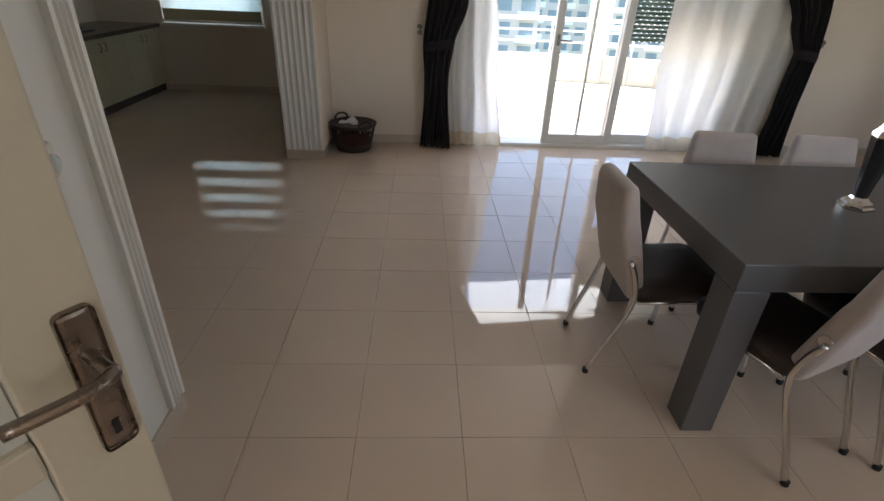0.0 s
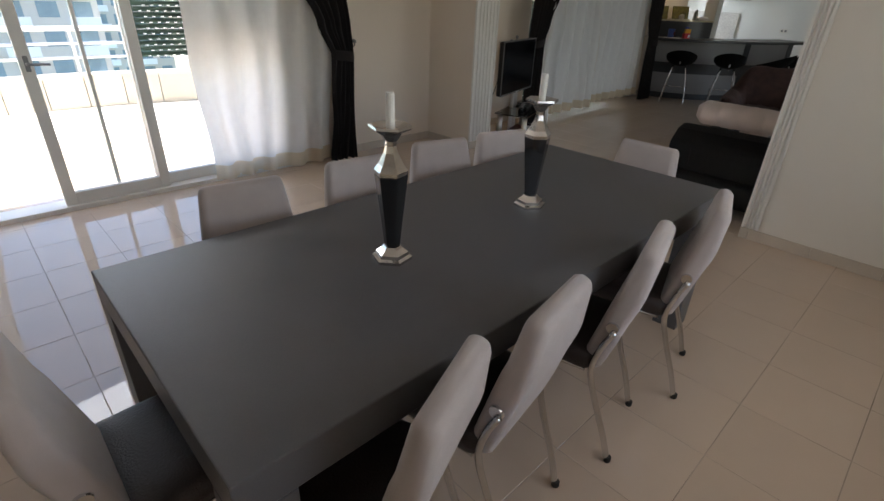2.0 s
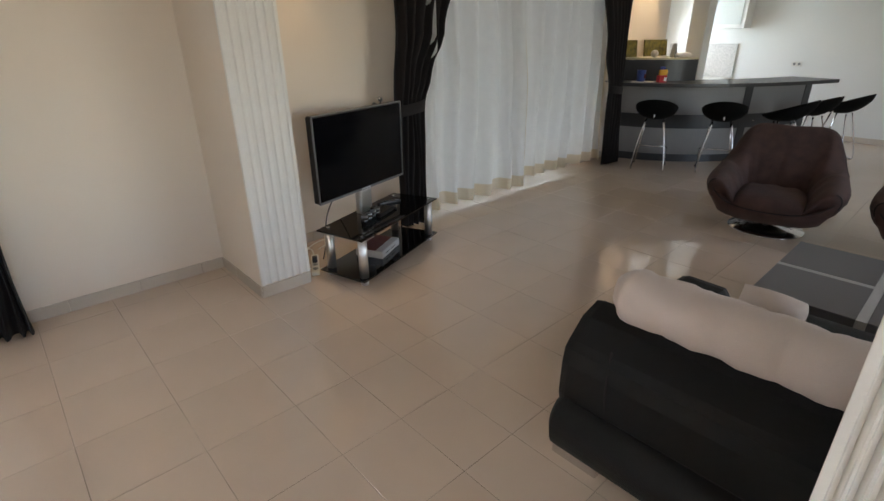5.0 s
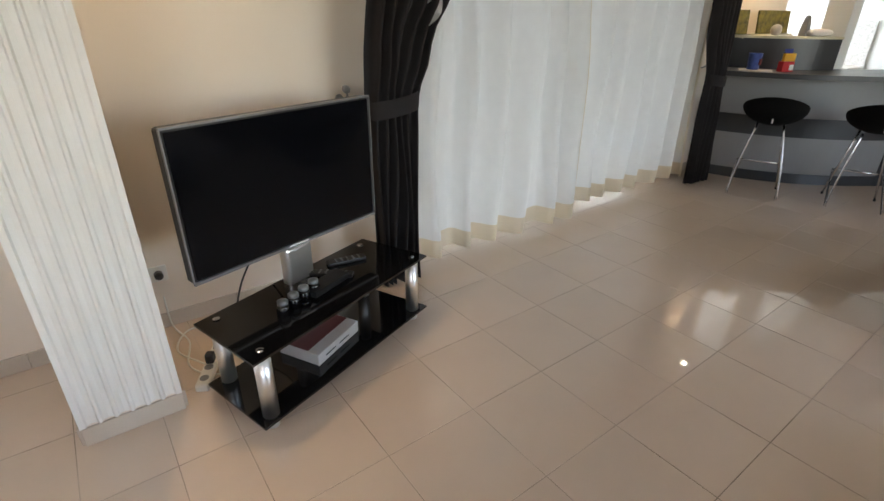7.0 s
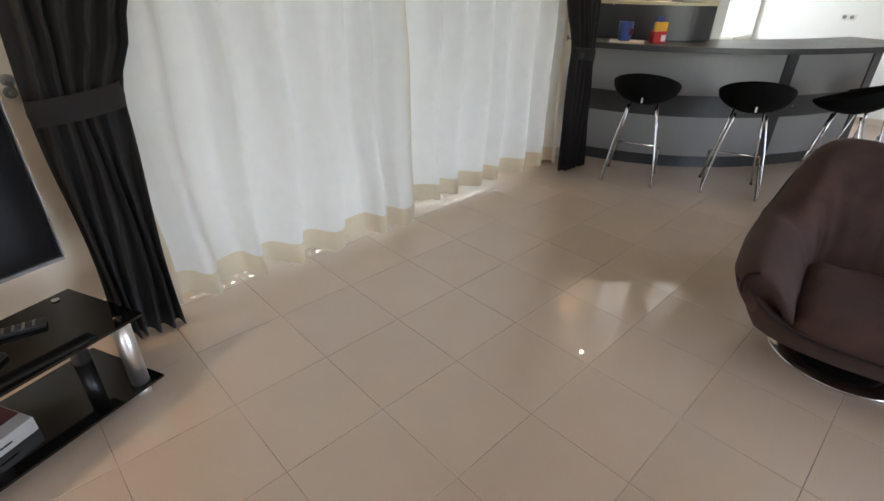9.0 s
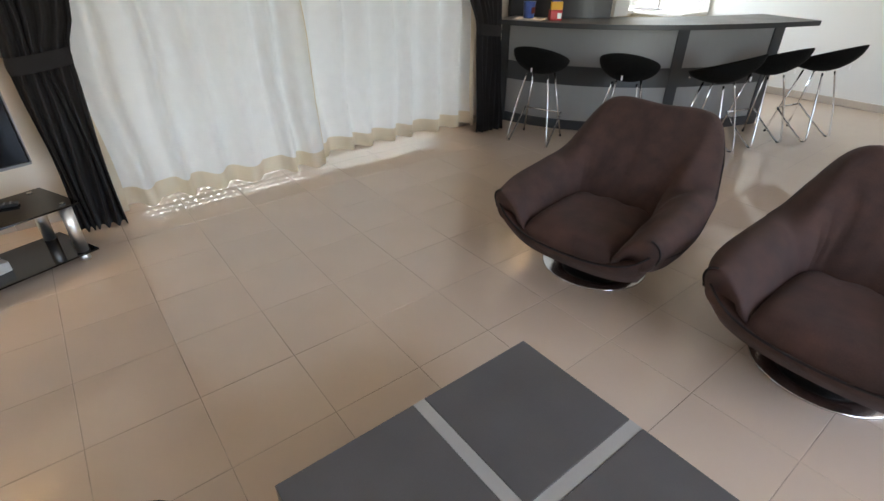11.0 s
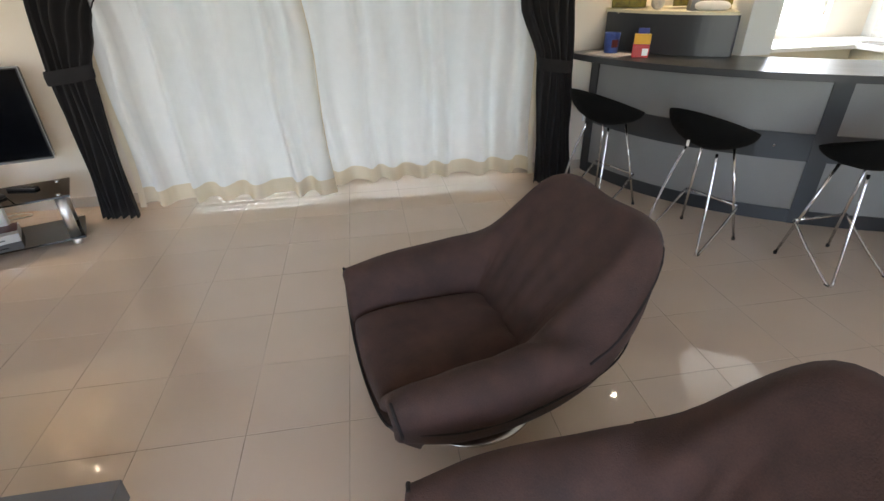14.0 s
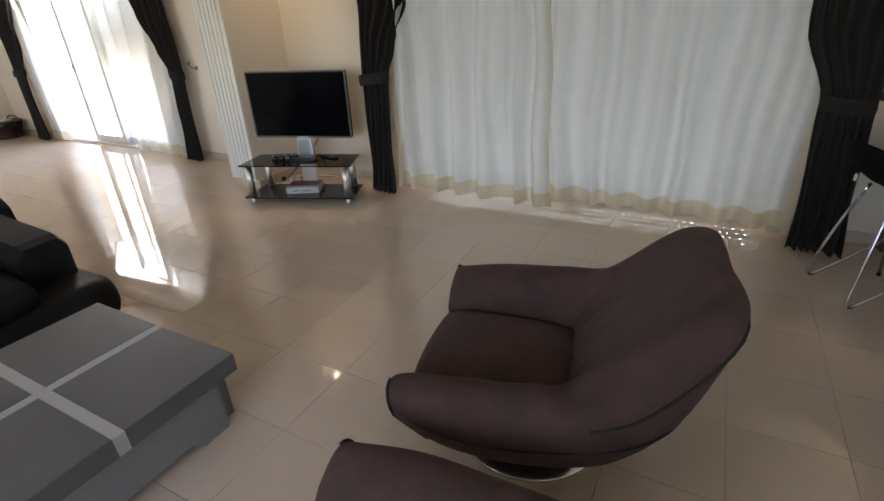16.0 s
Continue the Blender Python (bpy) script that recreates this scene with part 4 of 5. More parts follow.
def sofa():
    """Back along local x = 0, seat towards +x, north end at y = 0."""
    t = thing("sofa", pose(5.41, 2.46, 0), "black upholstered sofa with pale pink bolster headrests", "sofa")
    L = -2.35
    rings = []
    for y, g in ((0.0, 0.04), (-0.03, 0.0), (L + 0.03, 0.0), (L, 0.04)):
        ring = []
        for px, py in rounded_rect(1.29 - 2 * g, 0.23 - g, 0.11 - g * 0.5, 6):
            ring.append(Vector((px + 0.565, y, py + 0.180)))
        rings.append(ring)
    part("plinth", loft(bmesh.new(), rings), SOFA_BLACK, t, smooth=True)
    rings = []
    for y, g in ((0.0, 0.03), (-0.03, 0.0), (L + 0.03, 0.0), (L, 0.03)):
        prof = [(0.02, 0.22), (0.0, 0.30), (0.004, 0.44), (0.015, 0.50), (0.04, 0.53), (0.12, 0.60), (0.22, 0.63), (0.29, 0.58), (0.34, 0.30)]
        c = Vector((0.15, y, 0.45))
        rings.append([c + (Vector((x, y, z)) - c) * (1 - g * 1.5) for x, z in prof])
    part("backrest", loft(bmesh.new(), rings), SOFA_BLACK, t)
    for y0 in (-0.03, L + 0.30):
        rings = []
        for x, g in ((0.25, 0.03), (0.29, 0.0), (0.86, 0.0), (0.92, 0.035)):
            prof = [(0.0, 0.27), (0.0, 0.50), (-0.04, 0.56), (-0.22, 0.555), (-0.27, 0.49), (-0.27, 0.27)]
            c = Vector((x, y0 - 0.135, 0.40))
            rings.append([c + (Vector((x, y0 + y, z - 0.05 * max(0, x - 0.3))) - c) * (1 - 3 * g) for y, z in prof])
        part("armrest", loft(bmesh.new(), rings), SOFA_BLACK, t)
    for k in range(2):
        yc = -0.30 - 0.44 - 0.88 * k
        part("seat_cushion", pillow(bmesh.new(), 0.90, 0.87, 0.20, pose(0.72, yc, 0.34), 0.22), SOFA_BLACK, t, smooth=True)
    part("seam", tube(bmesh.new(), smooth_line([(0.012, -0.20, 0.27), (-0.001, -0.19, 0.42), (0.045, -0.17, 0.548)]), 0.004, 6), PIPING, t)
    for y in (-0.10, L + 0.30):
        part("leg", boxed(0.0, 0.05, y - 0.10, y + 0.10, 0.0, 0.085, 0.006), CHROME, t, "flat chrome leg")
        part("leg", boxed(1.10, 1.15, y - 0.10, y + 0.10, 0.0, 0.085, 0.006), CHROME, t, "flat chrome leg")
    bm = bmesh.new()
    ys = [-0.13 - 0.02 * k for k in range(0, 93)]
    rad = []
    for k, y in enumerate(ys):
        end = min(k, len(ys) - 1 - k)
        rad.append(0.094 * min(1, (0.25 + end * 0.25) ** 0.5) * (1 + 0.024 * math.sin(k * 1.9) * abs(math.sin(k * 0.37)) + 0.014 * math.sin(k * 0.63)))
    tube(bm, [(0.10 + 0.006 * math.sin(k * 0.8), y, 0.762) for k, y in enumerate(ys)], rad, 20)
    part("bolster", bm, BOLSTER, t, "pale pink roll headrest", smooth=True)
    return t


sofa()
pil = thing("throw_pillow", pose(5.98, 1.98, 0.60, 60, 10, -70), "pale crumpled throw pillow leaning on the sofa", "pillow", "throw pillows on the sofa")
part("pillow", crumpled(0.22, 0.22, 0.10), BOLSTER, pil, smooth=True)
copy_thing(pil, pose(6.25, 1.54, 0.49, 12, -6, -60))


def coffee_table():
    t = thing("coffee_table", pose(7.315, 1.765, 0), "low dark grey coffee table with pale inlaid cross strips", "coffee table")
    w = 0.472
    PALE = material("pale_grey_inlay", (0.42, 0.42, 0.41), 0.4, vary=0.05)
    for sx in (-1, 1):
        for sy in (-1, 1):
            xs, ys = sorted((sx * 0.022, sx * w)), sorted((sy * 0.022, sy * w))
            part("top_panel", boxed(xs[0], xs[1], ys[0], ys[1], 0.24, 0.322, 0.003), TABLE, t, "dark grey panel")
    bm = boxed(-0.021, 0.021, -w, w, 0.24, 0.32)
    part("inlay_strip", bm, PALE, t, "pale grey inlay strip")
    for sx in (-1, 1):
        xs = sorted((sx * 0.022, sx * w))
        part("inlay_strip", boxed(xs[0], xs[1], -0.021, 0.021, 0.24, 0.32), PALE, t, "pale grey inlay strip")
    base = material("grey_table_base", (0.22, 0.22, 0.22), 0.45, vary=0.06)
    for s in (-1, 1):
        bm = bmesh.new()
        arch = [(-0.40, 0.0), (-0.28, 0.0), (-0.23, 0.045), (0.23, 0.045), (0.28, 0.0), (0.40, 0.0), (0.40, 0.239), (-0.40, 0.239)]
        loft(bm, [[Vector((x, y, z)) for x, z in arch] for y in sorted((s * 0.45, s * 0.38))])
        part("base_panel", bm, base, t, "grey base panel with cut-out foot")
        bm = bmesh.new()
        loft(bm, [[Vector((x, y, z)) for y, z in [(p * 0.955, q) for p, q in arch]] for x in sorted((s * 0.4495, s * 0.38))])
        part("base_panel", bm, base, t, "grey base panel with cut-out foot")
    return t


coffee_table()

# ---- the bar ----
def bez(p0, p1, p2, n=28):
    out = []
    for k in range(n + 1):
        t = k / n
        out.append(Vector(p0) * (1 - t) ** 2 + Vector(p1) * 2 * t * (1 - t) + Vector(p2) * t * t)
    return out


TOP_LINE = bez((10.129, 4.97), (10.4, 3.72), (12.438, 3.10))
BASE_LINE = bez((10.449, 5.18), (10.643, 3.90), (12.486, 3.40))


def inward(line, d):
    """The line moved towards the bar's inner side."""
    out = []
    for i, p in enumerate(line):
        w = (line[min(i + 1, len(line) - 1)] - line[max(i - 1, 0)]).normalized()
        out.append(p + Vector((-w.y, w.x)) * d)
    return out


def strip_mesh(a, b, z0, z1):
    bm = bmesh.new()
    rings = [[Vector((p.x, p.y, z0)), Vector((p.x, p.y, z1)), Vector((q.x, q.y, z1)), Vector((q.x, q.y, z0))] for p, q in zip(a, b)]
    return loft(bm, rings)


def bar():
    t = thing("bar_counter", pose(0, 0, 0), "curved grey bar with anthracite bands and worktop", "bar")
    part("worktop", strip_mesh(TOP_LINE, inward(TOP_LINE, 0.62), 0.978, 1.020), BAR_DARK, t, "anthracite curved worktop")
    for z0, z1, mt, d, nm in ((0.0, 0.096, BAR_DARK, -0.006, "kick_band"), (0.097, 0.435, BAR_GREY, 0.0, "front_panel"), (0.436, 0.612, BAR_DARK, -0.006, "middle_band"), (0.613, 0.977, BAR_GREY, 0.0, "front_panel")):
        part(nm, strip_mesh(inward(BASE_LINE, d), inward(BASE_LINE, 0.04), z0, z1), mt, t, "anthracite band" if mt is BAR_DARK else "grey front panel")
    for k in (0, 18, 27):
        seg = inward(BASE_LINE, -0.012)[k:k + 2]
        part("upright", strip_mesh(seg, inward(BASE_LINE, 0.0)[k:k + 2], 0.0, 0.977), BAR_DARK, t, "anthracite upright")
    part("end_panel", boxed(12.457, 12.496, 3.41, 3.85, 0.0, 0.976), BAR_DARK, t)
    for k in (16, 20):
        p = inward(BASE_LINE, -0.008)[k]
        part("screw_cap", lathe(bmesh.new(), [(0.008, 0.0), (0.008, 0.004), (0.004, 0.006)], 10), CHROME, t).matrix_basis = pose(p.x, p.y, 0.525, 90, 0, -45)
    return t


bar()


def raised_shelf():
    t = thing("raised_bar_shelf", pose(0, 0, 0), "raised anthracite shelf on the bar's back edge", "shelf")
    line = [Vector(p) for p in ((10.478, 5.10), (10.527, 4.93), (10.604, 4.76), (10.711, 4.61), (10.847, 4.48), (11.031, 4.37))]
    line = [Vector((p.x, p.y)) for p in smooth_line([(p.x, p.y, 0) for p in line], 4)]
    part("screen_panel", strip_mesh(line, inward(line, 0.02), 1.021, 1.277), BAR_DARK, t, "curved anthracite screen")
    part("ledge", strip_mesh(inward(line, -0.012), inward(line, 0.26), 1.278, 1.298), CABINET, t, "pale wooden ledge")
    part("end_panel", strip_mesh([line[-1], line[-1] + Vector((0.018, 0.004))], [line[-1] + Vector((0.05, 0.22)), line[-1] + Vector((0.068, 0.222))], 1.021, 1.277), BAR_DARK, t)
    return t


raised_shelf()
POT_BLUE = material("blue_printed_tin", (0.05, 0.09, 0.30), 0.35, vary=0.3, scale=25)
RED_PLASTIC = material("red_plastic", (0.50, 0.015, 0.02), 0.35, vary=0.05)
YELLOW = material("yellow_card", (0.75, 0.40, 0.02), 0.5, vary=0.05)
BLUE = material("blue_card", (0.015, 0.03, 0.20), 0.5, vary=0.05)
tin = thing("pencil_pot", pose(10.371, 4.77, 1.020), "blue printed pencil pot on the bar", "pot")
part("pot", lathe(bmesh.new(), [(0.045, 0.0), (0.047, 0.004), (0.055, 0.13), (0.056, 0.134), (0.052, 0.132), (0.044, 0.01)], 24), POT_BLUE, tin, smooth=True)
part("print", boxed(-0.025, 0.02, -0.056, -0.050, 0.04, 0.09), RED_CLOTH, tin, "red printed patch")
paper = thing("magazine", pose(10.352, 4.74, 1.020, 0, 0, 25), "flat magazine lying on the bar", "magazine")
part("cover", boxed(-0.10, 0.10, -0.13, 0.13, 0.0005, 0.008, 0.002, 1), BOX_WHITE, paper)
tin.matrix_basis = pose(10.381, 4.78, 1.028)
rb = thing("card_box", pose(10.488, 4.56, 1.020, 0, 0, -28), "red holder with yellow and blue cards on the bar", "card holder")
part("holder", boxed(-0.055, 0.055, -0.03, 0.03, 0.0, 0.085, 0.004), RED_PLASTIC, rb)
part("yellow_card", boxed(-0.050, 0.056, -0.022, 0.005, 0.086, 0.150, 0.002), YELLOW, rb, "yellow cards")
part("blue_card", boxed(-0.030, 0.040, 0.008, 0.024, 0.086, 0.185, 0.002), BLUE, rb, "blue cards")
part("label_patch", boxed(0.010, 0.048, -0.0325, -0.030, 0.015, 0.06), RAIL_WHITE, rb, "white label")
GLOBE = material("mottled_ball", (0.55, 0.50, 0.44), 0.3, vary=0.3, scale=18)
ball = thing("ornament_ball", pose(10.701, 4.80, 1.298), "small pale mottled ball ornament on the raised shelf", "ornament")
part("ball", lathe(bmesh.new(), [(0.004, 0.0), (0.025, 0.006), (0.042, 0.025), (0.047, 0.047), (0.042, 0.069), (0.025, 0.088), (0.004, 0.094)], 20), GLOBE, ball, smooth=True)
fig = thing("tall_vase", pose(10.866, 4.63, 1.298), "grey tapered ornament on the raised shelf", "ornament")
part("body", lathe(bmesh.new(), [(0.042, 0.0), (0.044, 0.01), (0.034, 0.10), (0.024, 0.155), (0.014, 0.17)], 4, turn=0.6), BAR_GREY, fig)
cl = thing("folded_cloth", pose(10.953, 4.55, 1.298, 0, 0, -30), "white folded cloth on the raised shelf", "cloth")
part("cloth", pillow(bmesh.new(), 0.22, 0.12, 0.06, pose(0, 0, 0.03), 0.5), LAUNDRY, cl, smooth=True)

MOSS = material("mossy_picture", (0.26, 0.22, 0.035), 0.7, scale=16, grain=45, second=(0.004, 0.004, 0.003), bump=0.15)
for x, y, w, h, turn in ((10.643, 5.08, 0.26, 0.21, -8), (11.264, 5.04, 0.52, 0.21, -8)):
    p = thing("picture", pose(x, y + 0.02, 1.299, -6, 0, turn), "unframed picture of green moss leaning on the ledge", "picture", "pictures behind the bar")
    part("panel", boxed(-w / 2, w / 2, -0.008, 0.008, 0.0, h, 0.002), MOSS, p)
led = thing("back_ledge", pose(0, 0, 0), "pale wooden ledge behind the bar", "ledge")
part("board", boxed(10.507, 11.565, 4.98, 5.19, 1.267, 1.298, 0.003), CABINET, led)
part("support", boxed(10.517, 11.555, 5.14, 5.185, 0.0, 1.266), BAR_DARK, led)

# arch, kitchenette and far corner
def arch_wall():
    bm = bmesh.new()
    x0, x1, spring, rad = 11.361, 14.038, 1.75, 0.62
    pts = [(11.138, 1.0205), (x0, 1.0205), (x0, spring)]
    for k in range(1, 13):
        a = math.pi - math.pi / 2 * k / 12
        pts.append((x0 + rad + rad * math.cos(a), spring + rad * math.sin(a)))
    pts += [(x1, spring + rad), (x1, H), (11.138, H)]
    loft(bm, [[Vector((x, y, z)) for x, z in pts] for y in (4.40, 4.60)])
    return tagged(part("wall_arch", bm, WALL_GREY), "white painted wall with an arched opening", "wall", kind="structure")


arch_wall()
BACKSPLASH = material("speckled_tile", (0.55, 0.53, 0.50), 0.3, vary=0.3, scale=40, grain=200)
sink = thing("sink_unit", pose(0, 0, 0), "pale kitchenette counter with sink and chrome tap", "sink unit")
part("cabinet", boxed(13.407, 14.019, 4.95, 6.23, 0.0, 0.83), CABINET, sink)
part("worktop", boxed(13.359, 14.019, 4.93, 6.23, 0.831, 0.87, 0.004), WHITE_PLASTIC, sink, "white worktop")
part("splash", boxed(14.004, 14.023, 4.93, 6.10, 0.871, 1.42), BACKSPLASH, sink, "speckled tile splashback")
part("basin", lathe(bmesh.new(), [(0.205, 0.871), (0.21, 0.876), (0.19, 0.877), (0.17, 0.872)], 32, (13.621, 5.60)), CHROME, sink, "round steel basin rim", smooth=True)
part("basin_bowl", lathe(bmesh.new(), [(0.168, 0.8725), (0.10, 0.8728), (0.01, 0.873)], 32, (13.621, 5.60)), GRANITE, sink, "dark basin bowl", smooth=True)
part("tap", tube(bmesh.new(), smooth_line([(13.873, 5.58, 0.87), (13.873, 5.58, 1.02), (13.854, 5.58, 1.10), (13.786, 5.585, 1.12), (13.728, 5.59, 1.08), (13.718, 5.59, 1.02)]), 0.016, 10), CHROME, sink, "chrome swan-neck tap", smooth=True)
part("tap_lever", tube(bmesh.new(), [(13.873, 5.58, 0.93), (13.844, 5.52, 0.96)], 0.010, 8), CHROME, sink, smooth=True)
side_unit = thing("base_cabinet", pose(0, 0, 0), "white worktop on cream cabinets under the kitchenette window", "cabinet")
part("body", boxed(11.855, 13.349, 5.66, 6.23, 0.0, 0.83), CABINET, side_unit)
part("worktop", boxed(11.855, 13.354, 5.63, 6.23, 0.831, 0.87, 0.004), WHITE_PLASTIC, side_unit, "white worktop")
cup = thing("wall_cabinet", pose(0, 0, 0), "white wall cabinet with a small glazed door", "cabinet")
part("body", boxed(13.718, 14.035, 4.80, 5.36, 1.66, 2.30, 0.003), WALL_GREY, cup)
part("glass_door", boxed(13.703, 13.717, 4.86, 5.30, 1.72, 2.24), FROST, cup, "small frosted glass door")
bw = thing("window_2", pose(0, 0, 0), "white framed kitchenette window", "window", kind="structure")
framed_leaf(bw, "window_leaf", 12.195, 13.553, 6.35, 0.95, 2.2)
so = thing("wall_outlet", pose(14.038, 4.0, 1.12, 0, 0, -90), "white double wall socket", "socket")
part("plate", boxed(-0.07, 0.07, -0.012, 0.0, -0.035, 0.035, 0.004), WHITE_PLASTIC, so)
for s in (-1, 1):
    part("socket", lathe(bmesh.new(), [(0.020, 0.0), (0.020, 0.003), (0.014, 0.003)], 14), GREY_PLASTIC, so).matrix_basis = pose(s * 0.034, -0.012, 0, 90, 0, 0)


def bar_stool():
    """Faces local +y (the bar); the shell's high back is at -y."""
    t = thing("bar_stool", pose(0, 0, 0), "black scooped bar stool on chrome rod legs", "bar stool", "bar stools")
    rings = []
    n = 32

    def shell(phi, inner):
        ring = []
        for k in range(n):
            a = 2 * math.pi * k / n
            back = ((1 - math.sin(a)) / 2) ** 1.15
            rim = 0.065 + 0.205 * back
            r = 0.235 * math.sin(phi) * (0.92 if inner else 1.0)
            h = 0.600 + rim * (1 - math.cos(phi))
            if inner:
                h = 0.665 + (rim - 0.065) * (1 - math.cos(phi))
            ring.append(Vector((r * 1.04 * math.cos(a), r * math.sin(a) * 1.05 - 0.055 * back * math.sin(phi) ** 3, h)))
        return ring

    for deg in (2, 18, 34, 50, 64, 76, 86, 90):
        rings.append(shell(radians(deg), False))
    for deg in (88, 76, 62, 46, 28, 2):
        rings.append(shell(radians(deg), True))
    part("seat", loft(bmesh.new(), rings), STOOL_BLACK, t, "black upholstered scoop seat", smooth=True)
    part("tag", boxed(-0.006, 0.006, -0.246, -0.236, 0.655, 0.690), RAIL_WHITE, t, "small white tag")
    for s in (-1, 1):
        # rear leg to the floor, back up to the footrest
        line = smooth_line([(s * 0.10, -0.09, 0.607), (s * 0.15, -0.15, 0.35), (s * 0.19, -0.205, 0.06), (s * 0.192, -0.205, 0.012), (s * 0.19, -0.165, 0.012), (s * 0.186, 0.02, 0.14), (s * 0.18, 0.15, 0.245)], 5)
        part("rear_leg", tube(bmesh.new(), line, 0.0085, 8), CHROME, t, "bent chrome rod", smooth=True)
        part("front_leg", tube(bmesh.new(), [(s * 0.10, 0.08, 0.607), (s * 0.19, 0.19, 0.010)], 0.0085, 8), CHROME, t, "straight chrome rod", smooth=True)
        part("foot", lathe(bmesh.new(), [(0.011, 0.0), (0.011, 0.016), (0.009, 0.018)], 10, (s * 0.19, 0.19)), RUBBER, t)
        part("foot", boxed(s * 0.191 - 0.009, s * 0.191 + 0.009, -0.20, -0.17, 0.0, 0.008), RUBBER, t)
    part("footrest", tube(bmesh.new(), [(-0.18, 0.15, 0.245), (0.18, 0.15, 0.245)], 0.0085, 8), CHROME, t, "chrome footrest bar", smooth=True)
    return t


stool = bar_stool()
stool.matrix_basis = pose(10.265, 4.46, 0, 0, 0, -69)
for x, y, a in ((10.614, 3.80, -68), (11.186, 3.30, 2), (11.875, 3.20, -15), (12.438, 2.98, -10)):
    copy_thing(stool, pose(x, y, 0, 0, 0, a))

# ---- kitchen corner, laundry basket, entrance ----


def base_cabinet(y0, y1, label):
    t = thing("base_cabinet", pose(0, 0, 0), label, "cabinet", "kitchen base cabinets")
    part("body", boxed(-4.04, -3.32, y0, y1 - 0.002, 0.10, 0.80), CABINET, t)
    part("plinth", boxed(-4.04, -3.35, y0, y1 - 0.002, 0.0, 0.099), GRANITE, t, "dark plinth")
    mid = (y0 + y1) / 2
    for a, b, hy in ((y0, mid, mid - 0.05), (mid, y1, mid + 0.05)):
        d = part("door", boxed(-3.319, -3.30, a + 0.002, b - 0.004, 0.105, 0.795, 0.003), CABINET, t)
        part("handle", tube(bmesh.new(), smooth_line([(-3.30, hy, 0.66), (-3.275, hy, 0.67), (-3.275, hy, 0.735), (-3.30, hy, 0.745)]), 0.006, 8), BRONZE, d, "dark bow handle", smooth=True)
    return t


for k in range(4):
    base_cabinet(3.8 + 0.9 * k, 4.7 + 0.9 * k, "cream kitchen base cabinet with dark handles")
wt = thing("kitchen_worktop", pose(0, 0, 0), "dark granite worktop on the cream cabinets", "worktop")
part("slab", boxed(-4.04, -3.26, 3.8, 7.395, 0.801, 0.845, 0.004), GRANITE, wt)
cook = thing("gas_hob", pose(-3.72, 6.0, 0.845), "dark gas hob with pot stands on the worktop", "hob")
part("plate", boxed(-0.26, 0.26, -0.30, 0.30, 0.0, 0.02, 0.004), BLACK_PLASTIC, cook)
for sx in (-1, 1):
    for sy in (-1, 1):
        part("pot_stand", box(boxed(sx * 0.12 - 0.10, sx * 0.12 + 0.10, sy * 0.14 - 0.006, sy * 0.14 + 0.006, 0.03, 0.045), sx * 0.12 - 0.006, sx * 0.12 + 0.006, sy * 0.14 - 0.10, sy * 0.14 + 0.10, 0.02, 0.03), BLACK_PLASTIC, cook)
hood = thing("kitchen_appliance", pose(-3.75, 5.75, 0.87), "dark boxy appliance on the kitchen worktop", "appliance")
part("body", boxed(-0.22, 0.22, -0.25, 0.25, 0.02, 0.42, 0.02, 3), BLACK_PLASTIC, hood)
part("lid", boxed(-0.24, 0.30, -0.26, 0.26, 0.421, 0.45, 0.008), BLACK_PLASTIC, hood)
hood.matrix_basis = pose(-3.76, 5.3, 0.845)
for p in hood.children:
    if p.name.startswith("body"):
        p.location.z = -0.02
kw = thing("window_3", pose(0, 0, 0), "white framed kitchen window", "window", kind="structure")
framed_leaf(kw, "window_leaf", -3.2, -1.9, 7.52, 0.86, 2.2)
tagged(part("sill", boxed(-3.22, -1.88, 7.33, 7.46, 0.83, 0.862, 0.004), UPVC), "white window sill", "sill", kind="structure")
BLIND_A = cloth_material("cream_blind_band", (0.52, 0.46, 0.32), 0.2)
BLIND_B = cloth_material("sheer_blind_band", (0.85, 0.88, 0.86), 0.75)
bl = thing("zebra_blind", pose(0, 0, 0), "striped cream and sheer roller blind at the kitchen window", "blind")
z, k = 0.90, 0
while z < 2.2:
    part("band", boxed(-3.18, -1.92, 7.378, 7.381, z, z + 0.13), BLIND_A if k % 2 == 0 else BLIND_B, bl, "cream band" if k % 2 == 0 else "sheer band")
    z, k = z + 0.131, k + 1
part("bottom_bar", boxed(-3.19, -1.91, 7.37, 7.39, 0.87, 0.899, 0.004), UPVC, bl, "white bottom bar")


